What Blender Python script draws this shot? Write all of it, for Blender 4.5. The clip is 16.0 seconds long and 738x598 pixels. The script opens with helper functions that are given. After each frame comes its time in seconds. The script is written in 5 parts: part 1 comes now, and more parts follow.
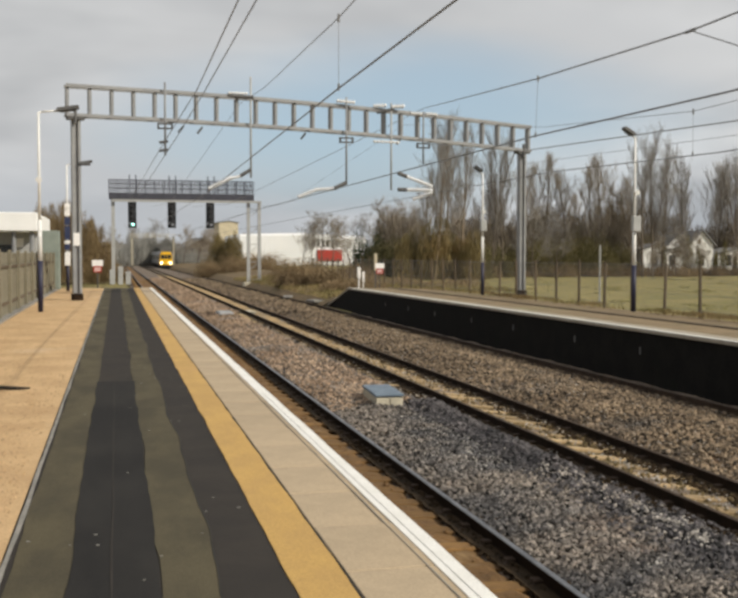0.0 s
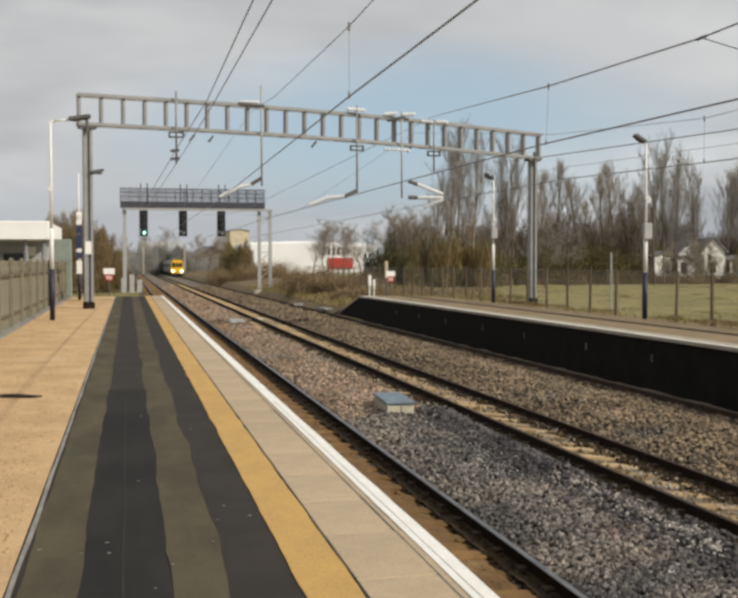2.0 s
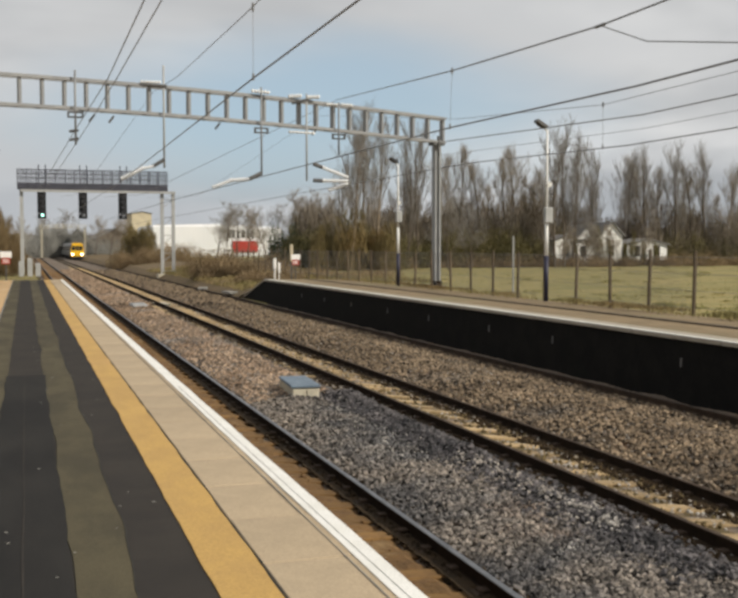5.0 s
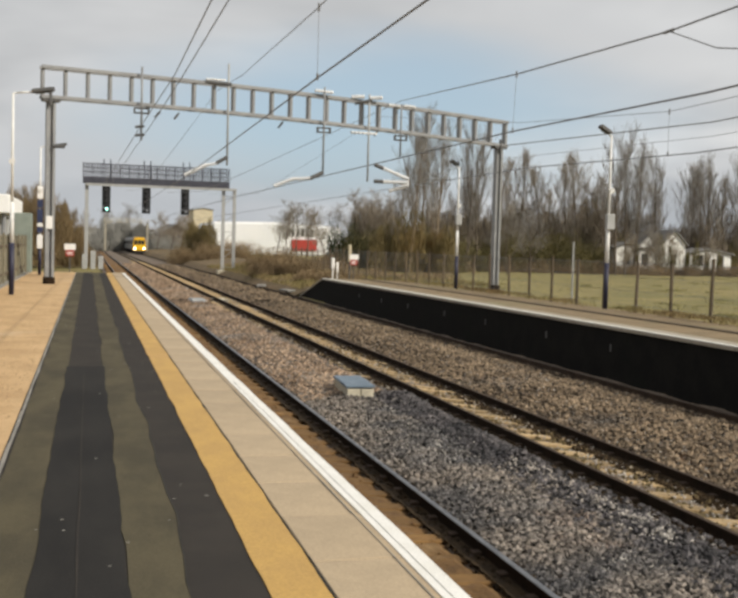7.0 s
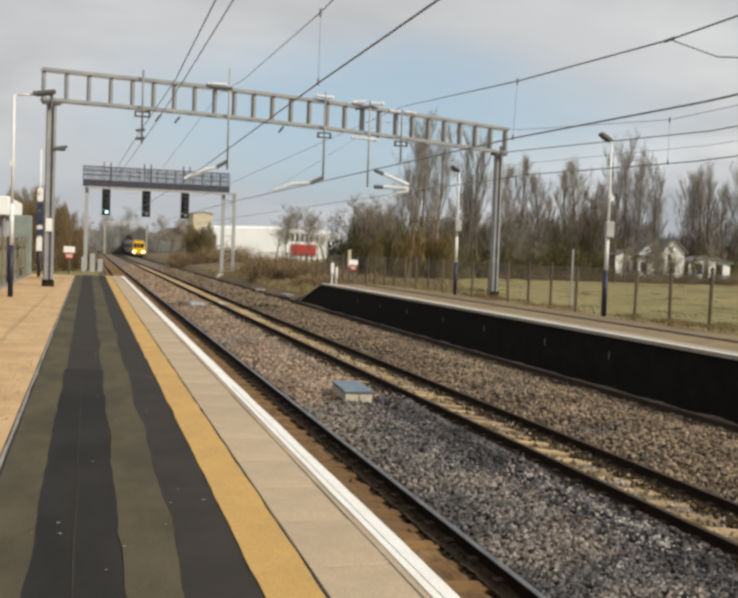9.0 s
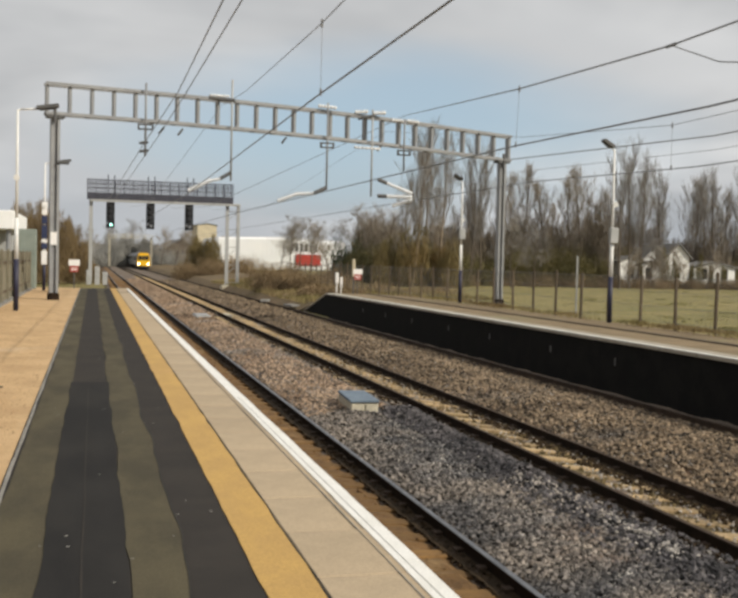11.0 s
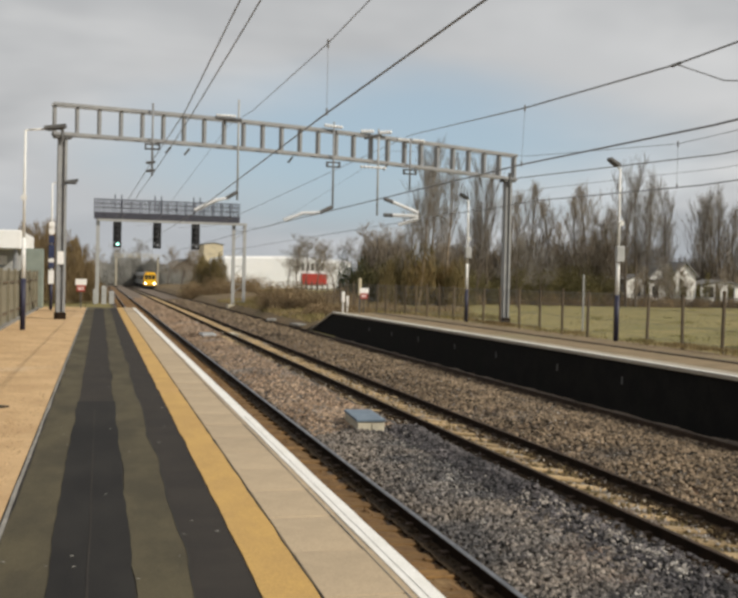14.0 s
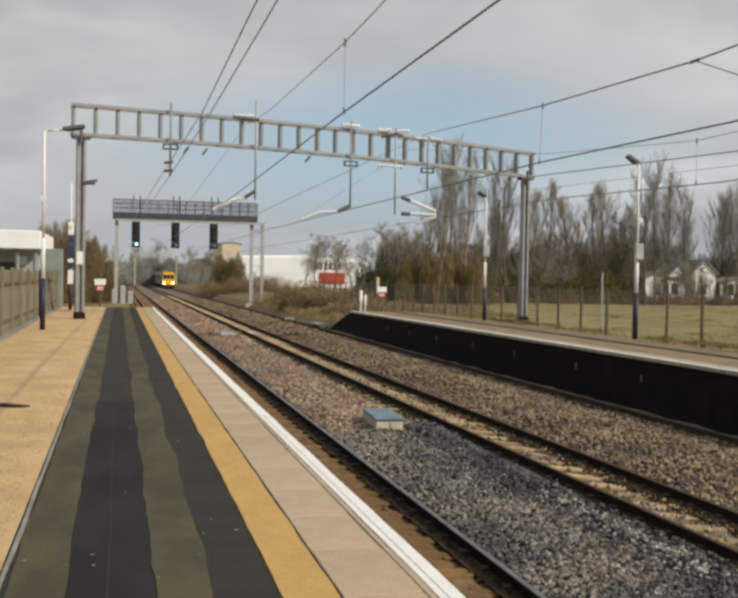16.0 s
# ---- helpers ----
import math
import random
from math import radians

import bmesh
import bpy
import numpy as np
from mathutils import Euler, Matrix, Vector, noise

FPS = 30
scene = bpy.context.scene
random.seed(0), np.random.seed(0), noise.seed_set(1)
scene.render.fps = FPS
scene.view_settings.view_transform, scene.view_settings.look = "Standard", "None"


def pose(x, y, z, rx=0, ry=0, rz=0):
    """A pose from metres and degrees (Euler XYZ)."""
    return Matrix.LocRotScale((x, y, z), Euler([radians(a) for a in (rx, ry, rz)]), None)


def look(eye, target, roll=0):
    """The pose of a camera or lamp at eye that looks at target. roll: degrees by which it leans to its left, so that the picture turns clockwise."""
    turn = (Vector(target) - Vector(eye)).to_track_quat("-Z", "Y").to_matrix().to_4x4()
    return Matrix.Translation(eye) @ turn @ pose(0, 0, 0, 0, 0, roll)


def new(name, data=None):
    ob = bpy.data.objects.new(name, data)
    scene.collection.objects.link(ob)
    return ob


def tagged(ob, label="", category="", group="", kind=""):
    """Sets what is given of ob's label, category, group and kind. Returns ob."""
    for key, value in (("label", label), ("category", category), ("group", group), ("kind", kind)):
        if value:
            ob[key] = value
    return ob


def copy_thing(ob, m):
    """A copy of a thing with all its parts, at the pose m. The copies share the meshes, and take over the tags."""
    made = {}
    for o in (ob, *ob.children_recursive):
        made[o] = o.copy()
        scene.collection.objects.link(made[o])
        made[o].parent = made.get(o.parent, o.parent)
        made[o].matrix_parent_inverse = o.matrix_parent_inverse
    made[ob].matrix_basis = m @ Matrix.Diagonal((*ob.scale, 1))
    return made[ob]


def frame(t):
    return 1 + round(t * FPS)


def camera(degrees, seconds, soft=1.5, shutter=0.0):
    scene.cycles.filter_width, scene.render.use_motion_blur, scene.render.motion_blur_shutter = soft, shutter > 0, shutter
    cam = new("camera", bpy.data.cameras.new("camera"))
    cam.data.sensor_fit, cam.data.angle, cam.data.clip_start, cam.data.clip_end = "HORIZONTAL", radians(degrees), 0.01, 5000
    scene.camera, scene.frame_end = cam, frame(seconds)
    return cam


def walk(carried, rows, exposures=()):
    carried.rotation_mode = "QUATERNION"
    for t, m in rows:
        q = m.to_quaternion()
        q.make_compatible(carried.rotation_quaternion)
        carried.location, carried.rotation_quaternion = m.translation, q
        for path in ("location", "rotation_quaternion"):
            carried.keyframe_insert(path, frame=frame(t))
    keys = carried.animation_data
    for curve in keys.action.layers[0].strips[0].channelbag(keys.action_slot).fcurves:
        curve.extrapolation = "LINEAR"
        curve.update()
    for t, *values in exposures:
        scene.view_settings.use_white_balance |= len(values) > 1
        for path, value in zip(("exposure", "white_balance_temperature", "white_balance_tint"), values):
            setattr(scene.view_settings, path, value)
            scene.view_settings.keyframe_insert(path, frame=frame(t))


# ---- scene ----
EYE = (0.0, 0.0, 1.6)
cam = camera(38.8, 16.0, soft=3.2)
walk(cam, [
    (0.0, pose(*EYE, 87.632, -0.038, -13.555)),
    (0.5, pose(*EYE, 87.181, 0.042, -13.305)),
    (1.0, pose(*EYE, 87.714, 0.036, -13.203)),
    (1.5, pose(*EYE, 87.922, -0.042, -13.122)),
    (2.0, pose(*EYE, 88.061, 0.069, -12.968)),
    (2.5, pose(*EYE, 88.054, 0.286, -12.874)),
    (3.0, pose(*EYE, 87.825, 1.052, -13.191)),
    (3.5, pose(*EYE, 87.347, 0.798, -14.579)),
    (4.0, pose(*EYE, 88.079, -0.785, -17.141)),
    (4.2, pose(*EYE, 87.292, 0.082, -18.835)),
    (6.3, pose(*EYE, 87.273, -1.222, -15.504)),
    (6.5, pose(*EYE, 87.237, -1.562, -15.176)),
    (7.0, pose(*EYE, 87.172, -1.535, -14.944)),
    (7.5, pose(*EYE, 86.358, -1.476, -14.477)),
    (8.0, pose(*EYE, 86.414, -1.091, -14.624)),
    (8.5, pose(*EYE, 86.966, -1.251, -14.813)),
    (9.0, pose(*EYE, 87.465, -2.053, -14.977)),
    (9.2, pose(*EYE, 87.641, -2.554, -15.124)),
    (11.3, pose(*EYE, 88.219, -1.205, -14.712)),
    (11.5, pose(*EYE, 88.545, -1.242, -14.719)),
    (12.0, pose(*EYE, 88.880, -1.223, -14.610)),
    (12.5, pose(*EYE, 88.931, -1.271, -14.476)),
    (13.0, pose(*EYE, 88.678, -1.221, -14.330)),
    (13.5, pose(*EYE, 88.800, -1.134, -14.449)),
    (14.0, pose(*EYE, 88.992, -1.209, -14.399)),
    (14.5, pose(*EYE, 88.930, -1.438, -14.420)),
    (15.0, pose(*EYE, 88.991, -1.185, -14.311)),
    (15.5, pose(*EYE, 88.948, -1.286, -13.848)),
    (16.0, pose(*EYE, 88.910, -0.990, -13.423))],
     exposures=[(0.0, 0.0), (4.0, -0.03), (6.5, 0.06), (9.0, 0.06), (11.5, 0.0), (14.0, -0.06), (16.0, -0.09)])

# ---- world, sun ----
SUN_AZ, SUN_EL = 132.0, 34.0          # degrees clockwise from +Y, degrees up
world = bpy.data.worlds.new("sky")
scene.world = world
world.use_nodes = True
wn, wl = world.node_tree.nodes, world.node_tree.links
wn.clear()


def node(tree, kind, **values):
    n = tree.nodes.new(kind)
    for k, v in values.items():
        n.inputs[k].default_value = v
    return n


def math_node(tree, op, a, b=None, clamp=False):
    n = tree.nodes.new("ShaderNodeMath")
    n.operation, n.use_clamp = op, clamp
    for i, v in enumerate((a, b)):
        if v is None:
            continue
        if isinstance(v, (int, float)):
            n.inputs[i].default_value = v
        else:
            tree.links.new(v, n.inputs[i])
    return n.outputs[0]


def mix_node(tree, fac, a, b):
    n = tree.nodes.new("ShaderNodeMix")
    n.data_type = "RGBA"
    for sock, v in ((n.inputs["Factor"], fac), (n.inputs["A"], a), (n.inputs["B"], b)):
        if isinstance(v, (int, float)):
            sock.default_value = v
        elif isinstance(v, tuple):
            sock.default_value = (*v, 1) if len(v) == 3 else v
        else:
            tree.links.new(v, sock)
    return n.outputs["Result"]


def ramp_node(tree, fac, lo, hi):
    n = tree.nodes.new("ShaderNodeMapRange")
    n.interpolation_type = "SMOOTHSTEP"
    n.inputs["From Min"].default_value, n.inputs["From Max"].default_value = lo, hi
    tree.links.new(fac, n.inputs["Value"])
    return n.outputs["Result"]


def noise_node(tree, vec, scale, detail=4.0, rough=0.55, distort=0.0):
    n = node(tree, "ShaderNodeTexNoise", Scale=scale, Detail=detail, Roughness=rough, Distortion=distort)
    if vec is not None:
        tree.links.new(vec, n.inputs["Vector"])
    return n.outputs["Fac"]


wt = world.node_tree
sky = wn.new("ShaderNodeTexSky")
sky.sky_type, sky.sun_disc = "NISHITA", False
sky.sun_elevation, sky.sun_rotation = radians(SUN_EL), radians(SUN_AZ)
tc = wn.new("ShaderNodeTexCoord")
sep = wn.new("ShaderNodeSeparateXYZ")
wl.new(tc.outputs["Generated"], sep.inputs[0])
dx, dy, dz = sep.outputs
# clouds on a flat layer overhead: direction divided by height
zz = math_node(wt, "MAXIMUM", dz, 0.03)
zz = math_node(wt, "ADD", zz, 0.22)
flat = wn.new("ShaderNodeCombineXYZ")
wl.new(math_node(wt, "DIVIDE", dx, zz), flat.inputs[0])
wl.new(math_node(wt, "DIVIDE", dy, zz), flat.inputs[1])
big = noise_node(wt, flat.outputs[0], 0.55, 3.0, 0.45, 0.3)
fine = noise_node(wt, flat.outputs[0], 1.1, 4.0, 0.5, 0.2)
# a break in the cloud low down ahead
ax = math_node(wt, "SUBTRACT", dx, 0.23)
az = math_node(wt, "SUBTRACT", dz, 0.125)
gap = math_node(wt, "ADD", math_node(wt, "MULTIPLY", math_node(wt, "MULTIPLY", ax, ax), 13.0),
                math_node(wt, "MULTIPLY", math_node(wt, "MULTIPLY", az, az), 150.0))
gap = math_node(wt, "ADD", gap, math_node(wt, "MULTIPLY", math_node(wt, "SUBTRACT", big, 0.5), 1.6))
gap = math_node(wt, "ADD", gap, math_node(wt, "MULTIPLY", math_node(wt, "SUBTRACT", fine, 0.5), 1.2))
cover = ramp_node(wt, gap, -0.05, 1.35)
grey = mix_node(wt, ramp_node(wt, fine, 0.35, 0.68), (0.43, 0.44, 0.45), (0.755, 0.755, 0.75))
shade = noise_node(wt, flat.outputs[0], 0.45, 3.0, 0.5, 0.2)
grey = mix_node(wt, ramp_node(wt, shade, 0.42, 0.62), grey, (0.56, 0.57, 0.58))
scaled = wn.new("ShaderNodeVectorMath")
scaled.operation = "SCALE"
wl.new(sky.outputs[0], scaled.inputs[0])
scaled.inputs["Scale"].default_value = 0.085
blue = mix_node(wt, 0.65, scaled.outputs[0], (0.50, 0.635, 0.74))
low = math_node(wt, "MULTIPLY", math_node(wt, "SUBTRACT", 1.0, ramp_node(wt, dz, 0.02, 0.12)), 0.42)
bg = wn.new("ShaderNodeBackground")
wl.new(mix_node(wt, low, mix_node(wt, cover, blue, grey), (0.40, 0.44, 0.49)), bg.inputs["Color"])
out = wn.new("ShaderNodeOutputWorld")
wl.new(bg.outputs[0], out.inputs[0])

sun_data = bpy.data.lights.new("sun", "SUN")
sun_data.energy, sun_data.angle, sun_data.color = 3.5, radians(0.7), (1.0, 0.93, 0.80)
sun = new("sun", sun_data)
sd = Vector((math.sin(radians(SUN_AZ)) * math.cos(radians(SUN_EL)), math.cos(radians(SUN_AZ)) * math.cos(radians(SUN_EL)), math.sin(radians(SUN_EL))))
sun.matrix_world = look(sd * 100, (0, 0, 0))


# ---- materials ----
def material(name, a, b, scale=3.0, rough=0.8, metal=0.0, bump=0.0, grain=40.0, third=None, island=0.0, obj=0.0, stretch=None, spec=0.4):
    """Two colours mixed by broad noise, grain over it, a third colour in patches."""
    m = bpy.data.materials.new(name)
    m.use_nodes = True
    t = m.node_tree
    p = t.nodes["Principled BSDF"]
    co = t.nodes.new("ShaderNodeTexCoord").outputs["Object"]
    if stretch:
        mp = t.nodes.new("ShaderNodeMapping")
        mp.inputs["Scale"].default_value = stretch
        t.links.new(co, mp.inputs["Vector"])
        co = mp.outputs[0]
    broad = noise_node(t, co, scale, 5.0, 0.6)
    small = noise_node(t, co, grain, 3.0, 0.65)
    col = mix_node(t, ramp_node(t, broad, 0.35, 0.65), a, b)
    if third:
        patch = noise_node(t, co, scale * 0.31, 6.0, 0.65, 0.6)
        col = mix_node(t, ramp_node(t, patch, 0.55, 0.72), col, third)
    hs = t.nodes.new("ShaderNodeHueSaturation")
    t.links.new(col, hs.inputs["Color"])
    val = math_node(t, "ADD", math_node(t, "MULTIPLY", small, 0.7), 0.65)
    if island:
        g = t.nodes.new("ShaderNodeNewGeometry")
        val = math_node(t, "MULTIPLY", val, math_node(t, "ADD", math_node(t, "MULTIPLY", g.outputs["Random Per Island"], island), 1 - island / 2))
    if obj:
        g = t.nodes.new("ShaderNodeObjectInfo")
        val = math_node(t, "MULTIPLY", val, math_node(t, "ADD", math_node(t, "MULTIPLY", g.outputs["Random"], obj), 1 - obj / 2))
    t.links.new(val, hs.inputs["Value"])
    t.links.new(hs.outputs[0], p.inputs["Base Color"])
    rr = math_node(t, "ADD", math_node(t, "MULTIPLY", broad, 0.3), rough - 0.15, True)
    t.links.new(rr, p.inputs["Roughness"])
    p.inputs["Metallic"].default_value = metal
    p.inputs["Specular IOR Level"].default_value = spec
    if bump:
        bn = t.nodes.new("ShaderNodeBump")
        bn.inputs["Strength"].default_value, bn.inputs["Distance"].default_value = 0.6, bump
        t.links.new(small, bn.inputs["Height"])
        t.links.new(bn.outputs[0], p.inputs["Normal"])
    return m


def glow(name, col, strength):
    m = bpy.data.materials.new(name)
    m.use_nodes = True
    p = m.node_tree.nodes["Principled BSDF"]
    p.inputs["Base Color"].default_value = (*col, 1)
    p.inputs["Emission Color"].default_value = (*col, 1)
    p.inputs["Emission Strength"].default_value = strength
    return m


GRAVEL = material("tan_gravel", (0.60, 0.405, 0.215), (0.50, 0.33, 0.172), 1.2, 0.95, bump=0.03, grain=38, third=(0.62, 0.46, 0.29))
PEBBLE = material("tan_pebble", (0.42, 0.285, 0.155), (0.52, 0.365, 0.21), 1.0, 0.95, island=0.9, spec=0.1)
ASPHALT = material("dark_asphalt", (0.022, 0.021, 0.0205), (0.034, 0.032, 0.030), 1.5, 0.95, spec=0.12, bump=0.004, grain=120, third=(0.038, 0.035, 0.032), stretch=(1, 0.35, 1))
ASPHALT_OLD = material("worn_asphalt", (0.100, 0.085, 0.053), (0.070, 0.061, 0.042), 1.8, 0.95, spec=0.15, bump=0.004, grain=110, third=(0.105, 0.088, 0.058), stretch=(1, 0.4, 1))
ASPHALT_MID = material("patched_asphalt", (0.037, 0.033, 0.030), (0.049, 0.043, 0.038), 1.5, 0.95, spec=0.12, bump=0.004, grain=110)
KERB = material("grey_kerb", (0.30, 0.28, 0.25), (0.22, 0.21, 0.19), 4, 0.9, bump=0.003)
YELLOW = material("yellow_paint", (0.53, 0.325, 0.095), (0.47, 0.29, 0.095), 2.5, 0.75, bump=0.002, grain=90, third=(0.50, 0.30, 0.11), stretch=(1, 0.5, 1))
SLAB = material("coping_concrete", (0.46, 0.355, 0.235), (0.39, 0.305, 0.205), 1.6, 0.9, bump=0.002, grain=80, third=(0.36, 0.29, 0.21), obj=0.10)
SLAB_FAR = material("far_coping", (0.40, 0.355, 0.285), (0.34, 0.30, 0.235), 1.6, 0.9, bump=0.002, grain=80, obj=0.12)
WHITE_LINE = material("white_line_paint", (0.84, 0.82, 0.78), (0.78, 0.76, 0.71), 3, 0.7, bump=0.001, grain=70)
CRACK = material("black_joint", (0.02, 0.018, 0.015), (0.035, 0.03, 0.025), 6, 0.95)
# brick taken near black: the shade on the far platform face is in the colour
WALL_DARK = material("shade_black_brick", (0.009, 0.0085, 0.008), (0.015, 0.014, 0.0125), 2, 0.92, bump=0.01, grain=12, third=(0.010, 0.012, 0.009), spec=0.1)
DIRT = material("far_platform_gravel", (0.25, 0.18, 0.10), (0.19, 0.14, 0.078), 0.8, 0.95, bump=0.01, grain=30, third=(0.24, 0.22, 0.11))
BALLAST = material("grey_ballast", (0.118, 0.092, 0.070), (0.20, 0.152, 0.11), 5, 0.95, bump=0.05, grain=18, third=(0.21, 0.13, 0.075))
STONE = material("ballast_stone", (0.078, 0.074, 0.074), (0.20, 0.170, 0.142), 0.7, 0.9, grain=25, island=1.85, third=(0.20, 0.135, 0.095))
CHIP = material("pale_chippings", (0.42, 0.39, 0.35), (0.34, 0.30, 0.26), 0.7, 0.85, grain=25, island=0.6)
STONE_BROWN = material("brown_ballast_stone", (0.132, 0.096, 0.062), (0.22, 0.164, 0.108), 0.6, 0.9, grain=25, island=1.8, third=(0.125, 0.115, 0.105))
STONE_TAN = material("tan_ballast_stone", (0.23, 0.155, 0.10), (0.32, 0.232, 0.16), 0.6, 0.9, grain=25, island=1.6, third=(0.20, 0.185, 0.17))
# ballast darkened in colour for the shaded flank of the ridge
STONE_SHADE = material("shade_tinted_stone", (0.046, 0.043, 0.045), (0.098, 0.088, 0.088), 0.8, 0.85, grain=25, island=1.9)
FOUR_FOOT = material("rusty_ballast", (0.18, 0.097, 0.034), (0.125, 0.069, 0.026), 3, 0.95, bump=0.05, grain=14, third=(0.26, 0.165, 0.075))
RUST_BROWN = material("brown_rusty_rail", (0.055, 0.033, 0.019), (0.035, 0.022, 0.013), 4, 0.9, grain=30)
RUST = material("rusty_rail_side", (0.018, 0.012, 0.008), (0.030, 0.019, 0.012), 4, 0.9, metal=0.0, spec=0.1, grain=30)
# near-black brown that paints the shadow band beside the rails
RAIL_SHADE = material("rail_shade_stone", (0.030, 0.020, 0.011), (0.052, 0.034, 0.018), 5, 0.9, bump=0.04, grain=22, island=0.9, spec=0.15)
STEEL = material("polished_rail_head", (0.21, 0.215, 0.225), (0.15, 0.155, 0.165), 3, 0.5, metal=0.6)
SLEEPER = material("brown_sleeper", (0.225, 0.124, 0.040), (0.16, 0.088, 0.031), 3, 0.92, bump=0.006, grain=30, obj=0.5)
SLEEPER_PALE = material("pale_concrete_sleeper", (0.42, 0.305, 0.165), (0.30, 0.210, 0.108), 5, 0.92, bump=0.006, grain=30, obj=0.6)
GALV = material("galvanised_steel", (0.25, 0.252, 0.256), (0.31, 0.31, 0.308), 1.5, 0.6, metal=0.25, grain=20)
GALV_DARK = material("weathered_steel", (0.10, 0.10, 0.10), (0.15, 0.145, 0.14), 1.5, 0.65, metal=0.3, grain=20)
DARK = material("black_steel", (0.014, 0.014, 0.016), (0.025, 0.025, 0.028), 4, 0.6)
WALKWAY = material("dark_walkway_steel", (0.075, 0.075, 0.095), (0.055, 0.055, 0.07), 2, 0.6, metal=0.2)
WIRE = material("grey_wire", (0.20, 0.20, 0.205), (0.25, 0.25, 0.25), 2, 0.7)
PORCELAIN = material("white_insulator", (0.93, 0.93, 0.92), (0.88, 0.88, 0.88), 4, 0.25)
LAMP_WHITE = material("white_lamp_paint", (0.82, 0.81, 0.78), (0.74, 0.73, 0.70), 3, 0.5)
NAVY = material("navy_paint", (0.021, 0.021, 0.046), (0.031, 0.030, 0.058), 3, 0.5)
GREY_BOX = material("grey_cabinet", (0.42, 0.42, 0.41), (0.36, 0.36, 0.35), 4, 0.6)
LID_BLUE = material("blue_grey_lid", (0.17, 0.22, 0.27), (0.13, 0.17, 0.215), 5, 0.6, bump=0.002)
CREAM = material("cream_concrete", (0.62, 0.56, 0.43), (0.52, 0.47, 0.36), 5, 0.85, bump=0.004)
FENCE_OLIVE = material("olive_fence_boards", (0.20, 0.18, 0.125), (0.235, 0.21, 0.15), 2, 0.9, grain=20, obj=0.12)
FENCE_WOOD = material("brown_fence_post", (0.095, 0.070, 0.045), (0.14, 0.105, 0.07), 3, 0.9, grain=20, obj=0.5)
GRASS = material("winter_grass", (0.30, 0.240, 0.092), (0.185, 0.168, 0.058), 0.55, 0.95, bump=0.05, grain=6, third=(0.27, 0.19, 0.095), stretch=(0.45, 1, 1))
BLADES = material("grass_blades", (0.30, 0.26, 0.10), (0.20, 0.19, 0.06), 0.3, 0.95, island=0.8)
VERGE = material("dry_verge", (0.17, 0.115, 0.058), (0.12, 0.085, 0.042), 0.8, 0.95, bump=0.05, grain=9, third=(0.20, 0.16, 0.07))
VERGE_GRASS = material("verge_grass", (0.27, 0.20, 0.095), (0.20, 0.17, 0.065), 0.25, 0.95, island=0.7, third=(0.17, 0.105, 0.05))
FOUR_TAN = material("stained_tan_ballast", (0.15, 0.105, 0.045), (0.10, 0.075, 0.034), 3, 0.95, bump=0.05, grain=14, third=(0.17, 0.13, 0.06))
DRY = material("dry_bramble", (0.28, 0.20, 0.11), (0.21, 0.15, 0.082), 0.3, 0.95, island=0.5, third=(0.33, 0.26, 0.14))
RUSSET = material("russet_brush", (0.215, 0.150, 0.075), (0.165, 0.118, 0.058), 0.3, 0.95, island=0.5)
GOLDEN = material("golden_olive_scrub", (0.20, 0.150, 0.062), (0.135, 0.108, 0.048), 0.2, 0.95, island=0.8, third=(0.25, 0.145, 0.05))
SCRUB = material("olive_scrub", (0.165, 0.138, 0.054), (0.110, 0.098, 0.040), 0.2, 0.95, island=0.8, third=(0.20, 0.135, 0.048))
BRUSH = material("dense_brushwood", (0.225, 0.185, 0.14), (0.165, 0.137, 0.102), 0.2, 0.95, island=0.6, third=(0.17, 0.125, 0.075))
# woodland brown lightened and greyed, so the colour itself carries distance haze
HAZY = material("haze_lightened_woodland", (0.31, 0.30, 0.275), (0.27, 0.262, 0.238), 0.05, 0.95, island=0.15)
EVERGREEN = material("dark_evergreen", (0.036, 0.052, 0.018), (0.024, 0.034, 0.013), 0.6, 0.9, island=0.9)
BARK = material("grey_brown_bark", (0.15, 0.12, 0.092), (0.11, 0.09, 0.07), 2, 0.95, grain=14)
BARK_PALE = material("pale_birch_bark", (0.30, 0.235, 0.165), (0.22, 0.17, 0.12), 2, 0.9, grain=10)
TWIG = material("bare_twigs", (0.285, 0.262, 0.235), (0.235, 0.217, 0.195), 0.4, 0.95, island=0.4)
TWIG_WARM = material("russet_twigs", (0.35, 0.298, 0.235), (0.285, 0.243, 0.193), 0.4, 0.95, island=0.4)
RENDER_WHITE = material("white_render", (0.88, 0.87, 0.84), (0.82, 0.81, 0.78), 0.5, 0.85)
SHED_WHITE = material("white_cladding", (0.86, 0.86, 0.86), (0.80, 0.81, 0.82), 0.15, 0.6)
ROOF_GREY = material("grey_roof", (0.15, 0.145, 0.14), (0.21, 0.20, 0.19), 1, 0.85)
BRICK_BROWN = material("distant_brown_brick", (0.25, 0.19, 0.14), (0.20, 0.15, 0.11), 1, 0.9)
CREAM_WALL = material("distant_cream_wall", (0.60, 0.52, 0.36), (0.52, 0.45, 0.32), 1, 0.9)
RED = material("red_paint", (0.42, 0.05, 0.035), (0.35, 0.045, 0.033), 3, 0.6)
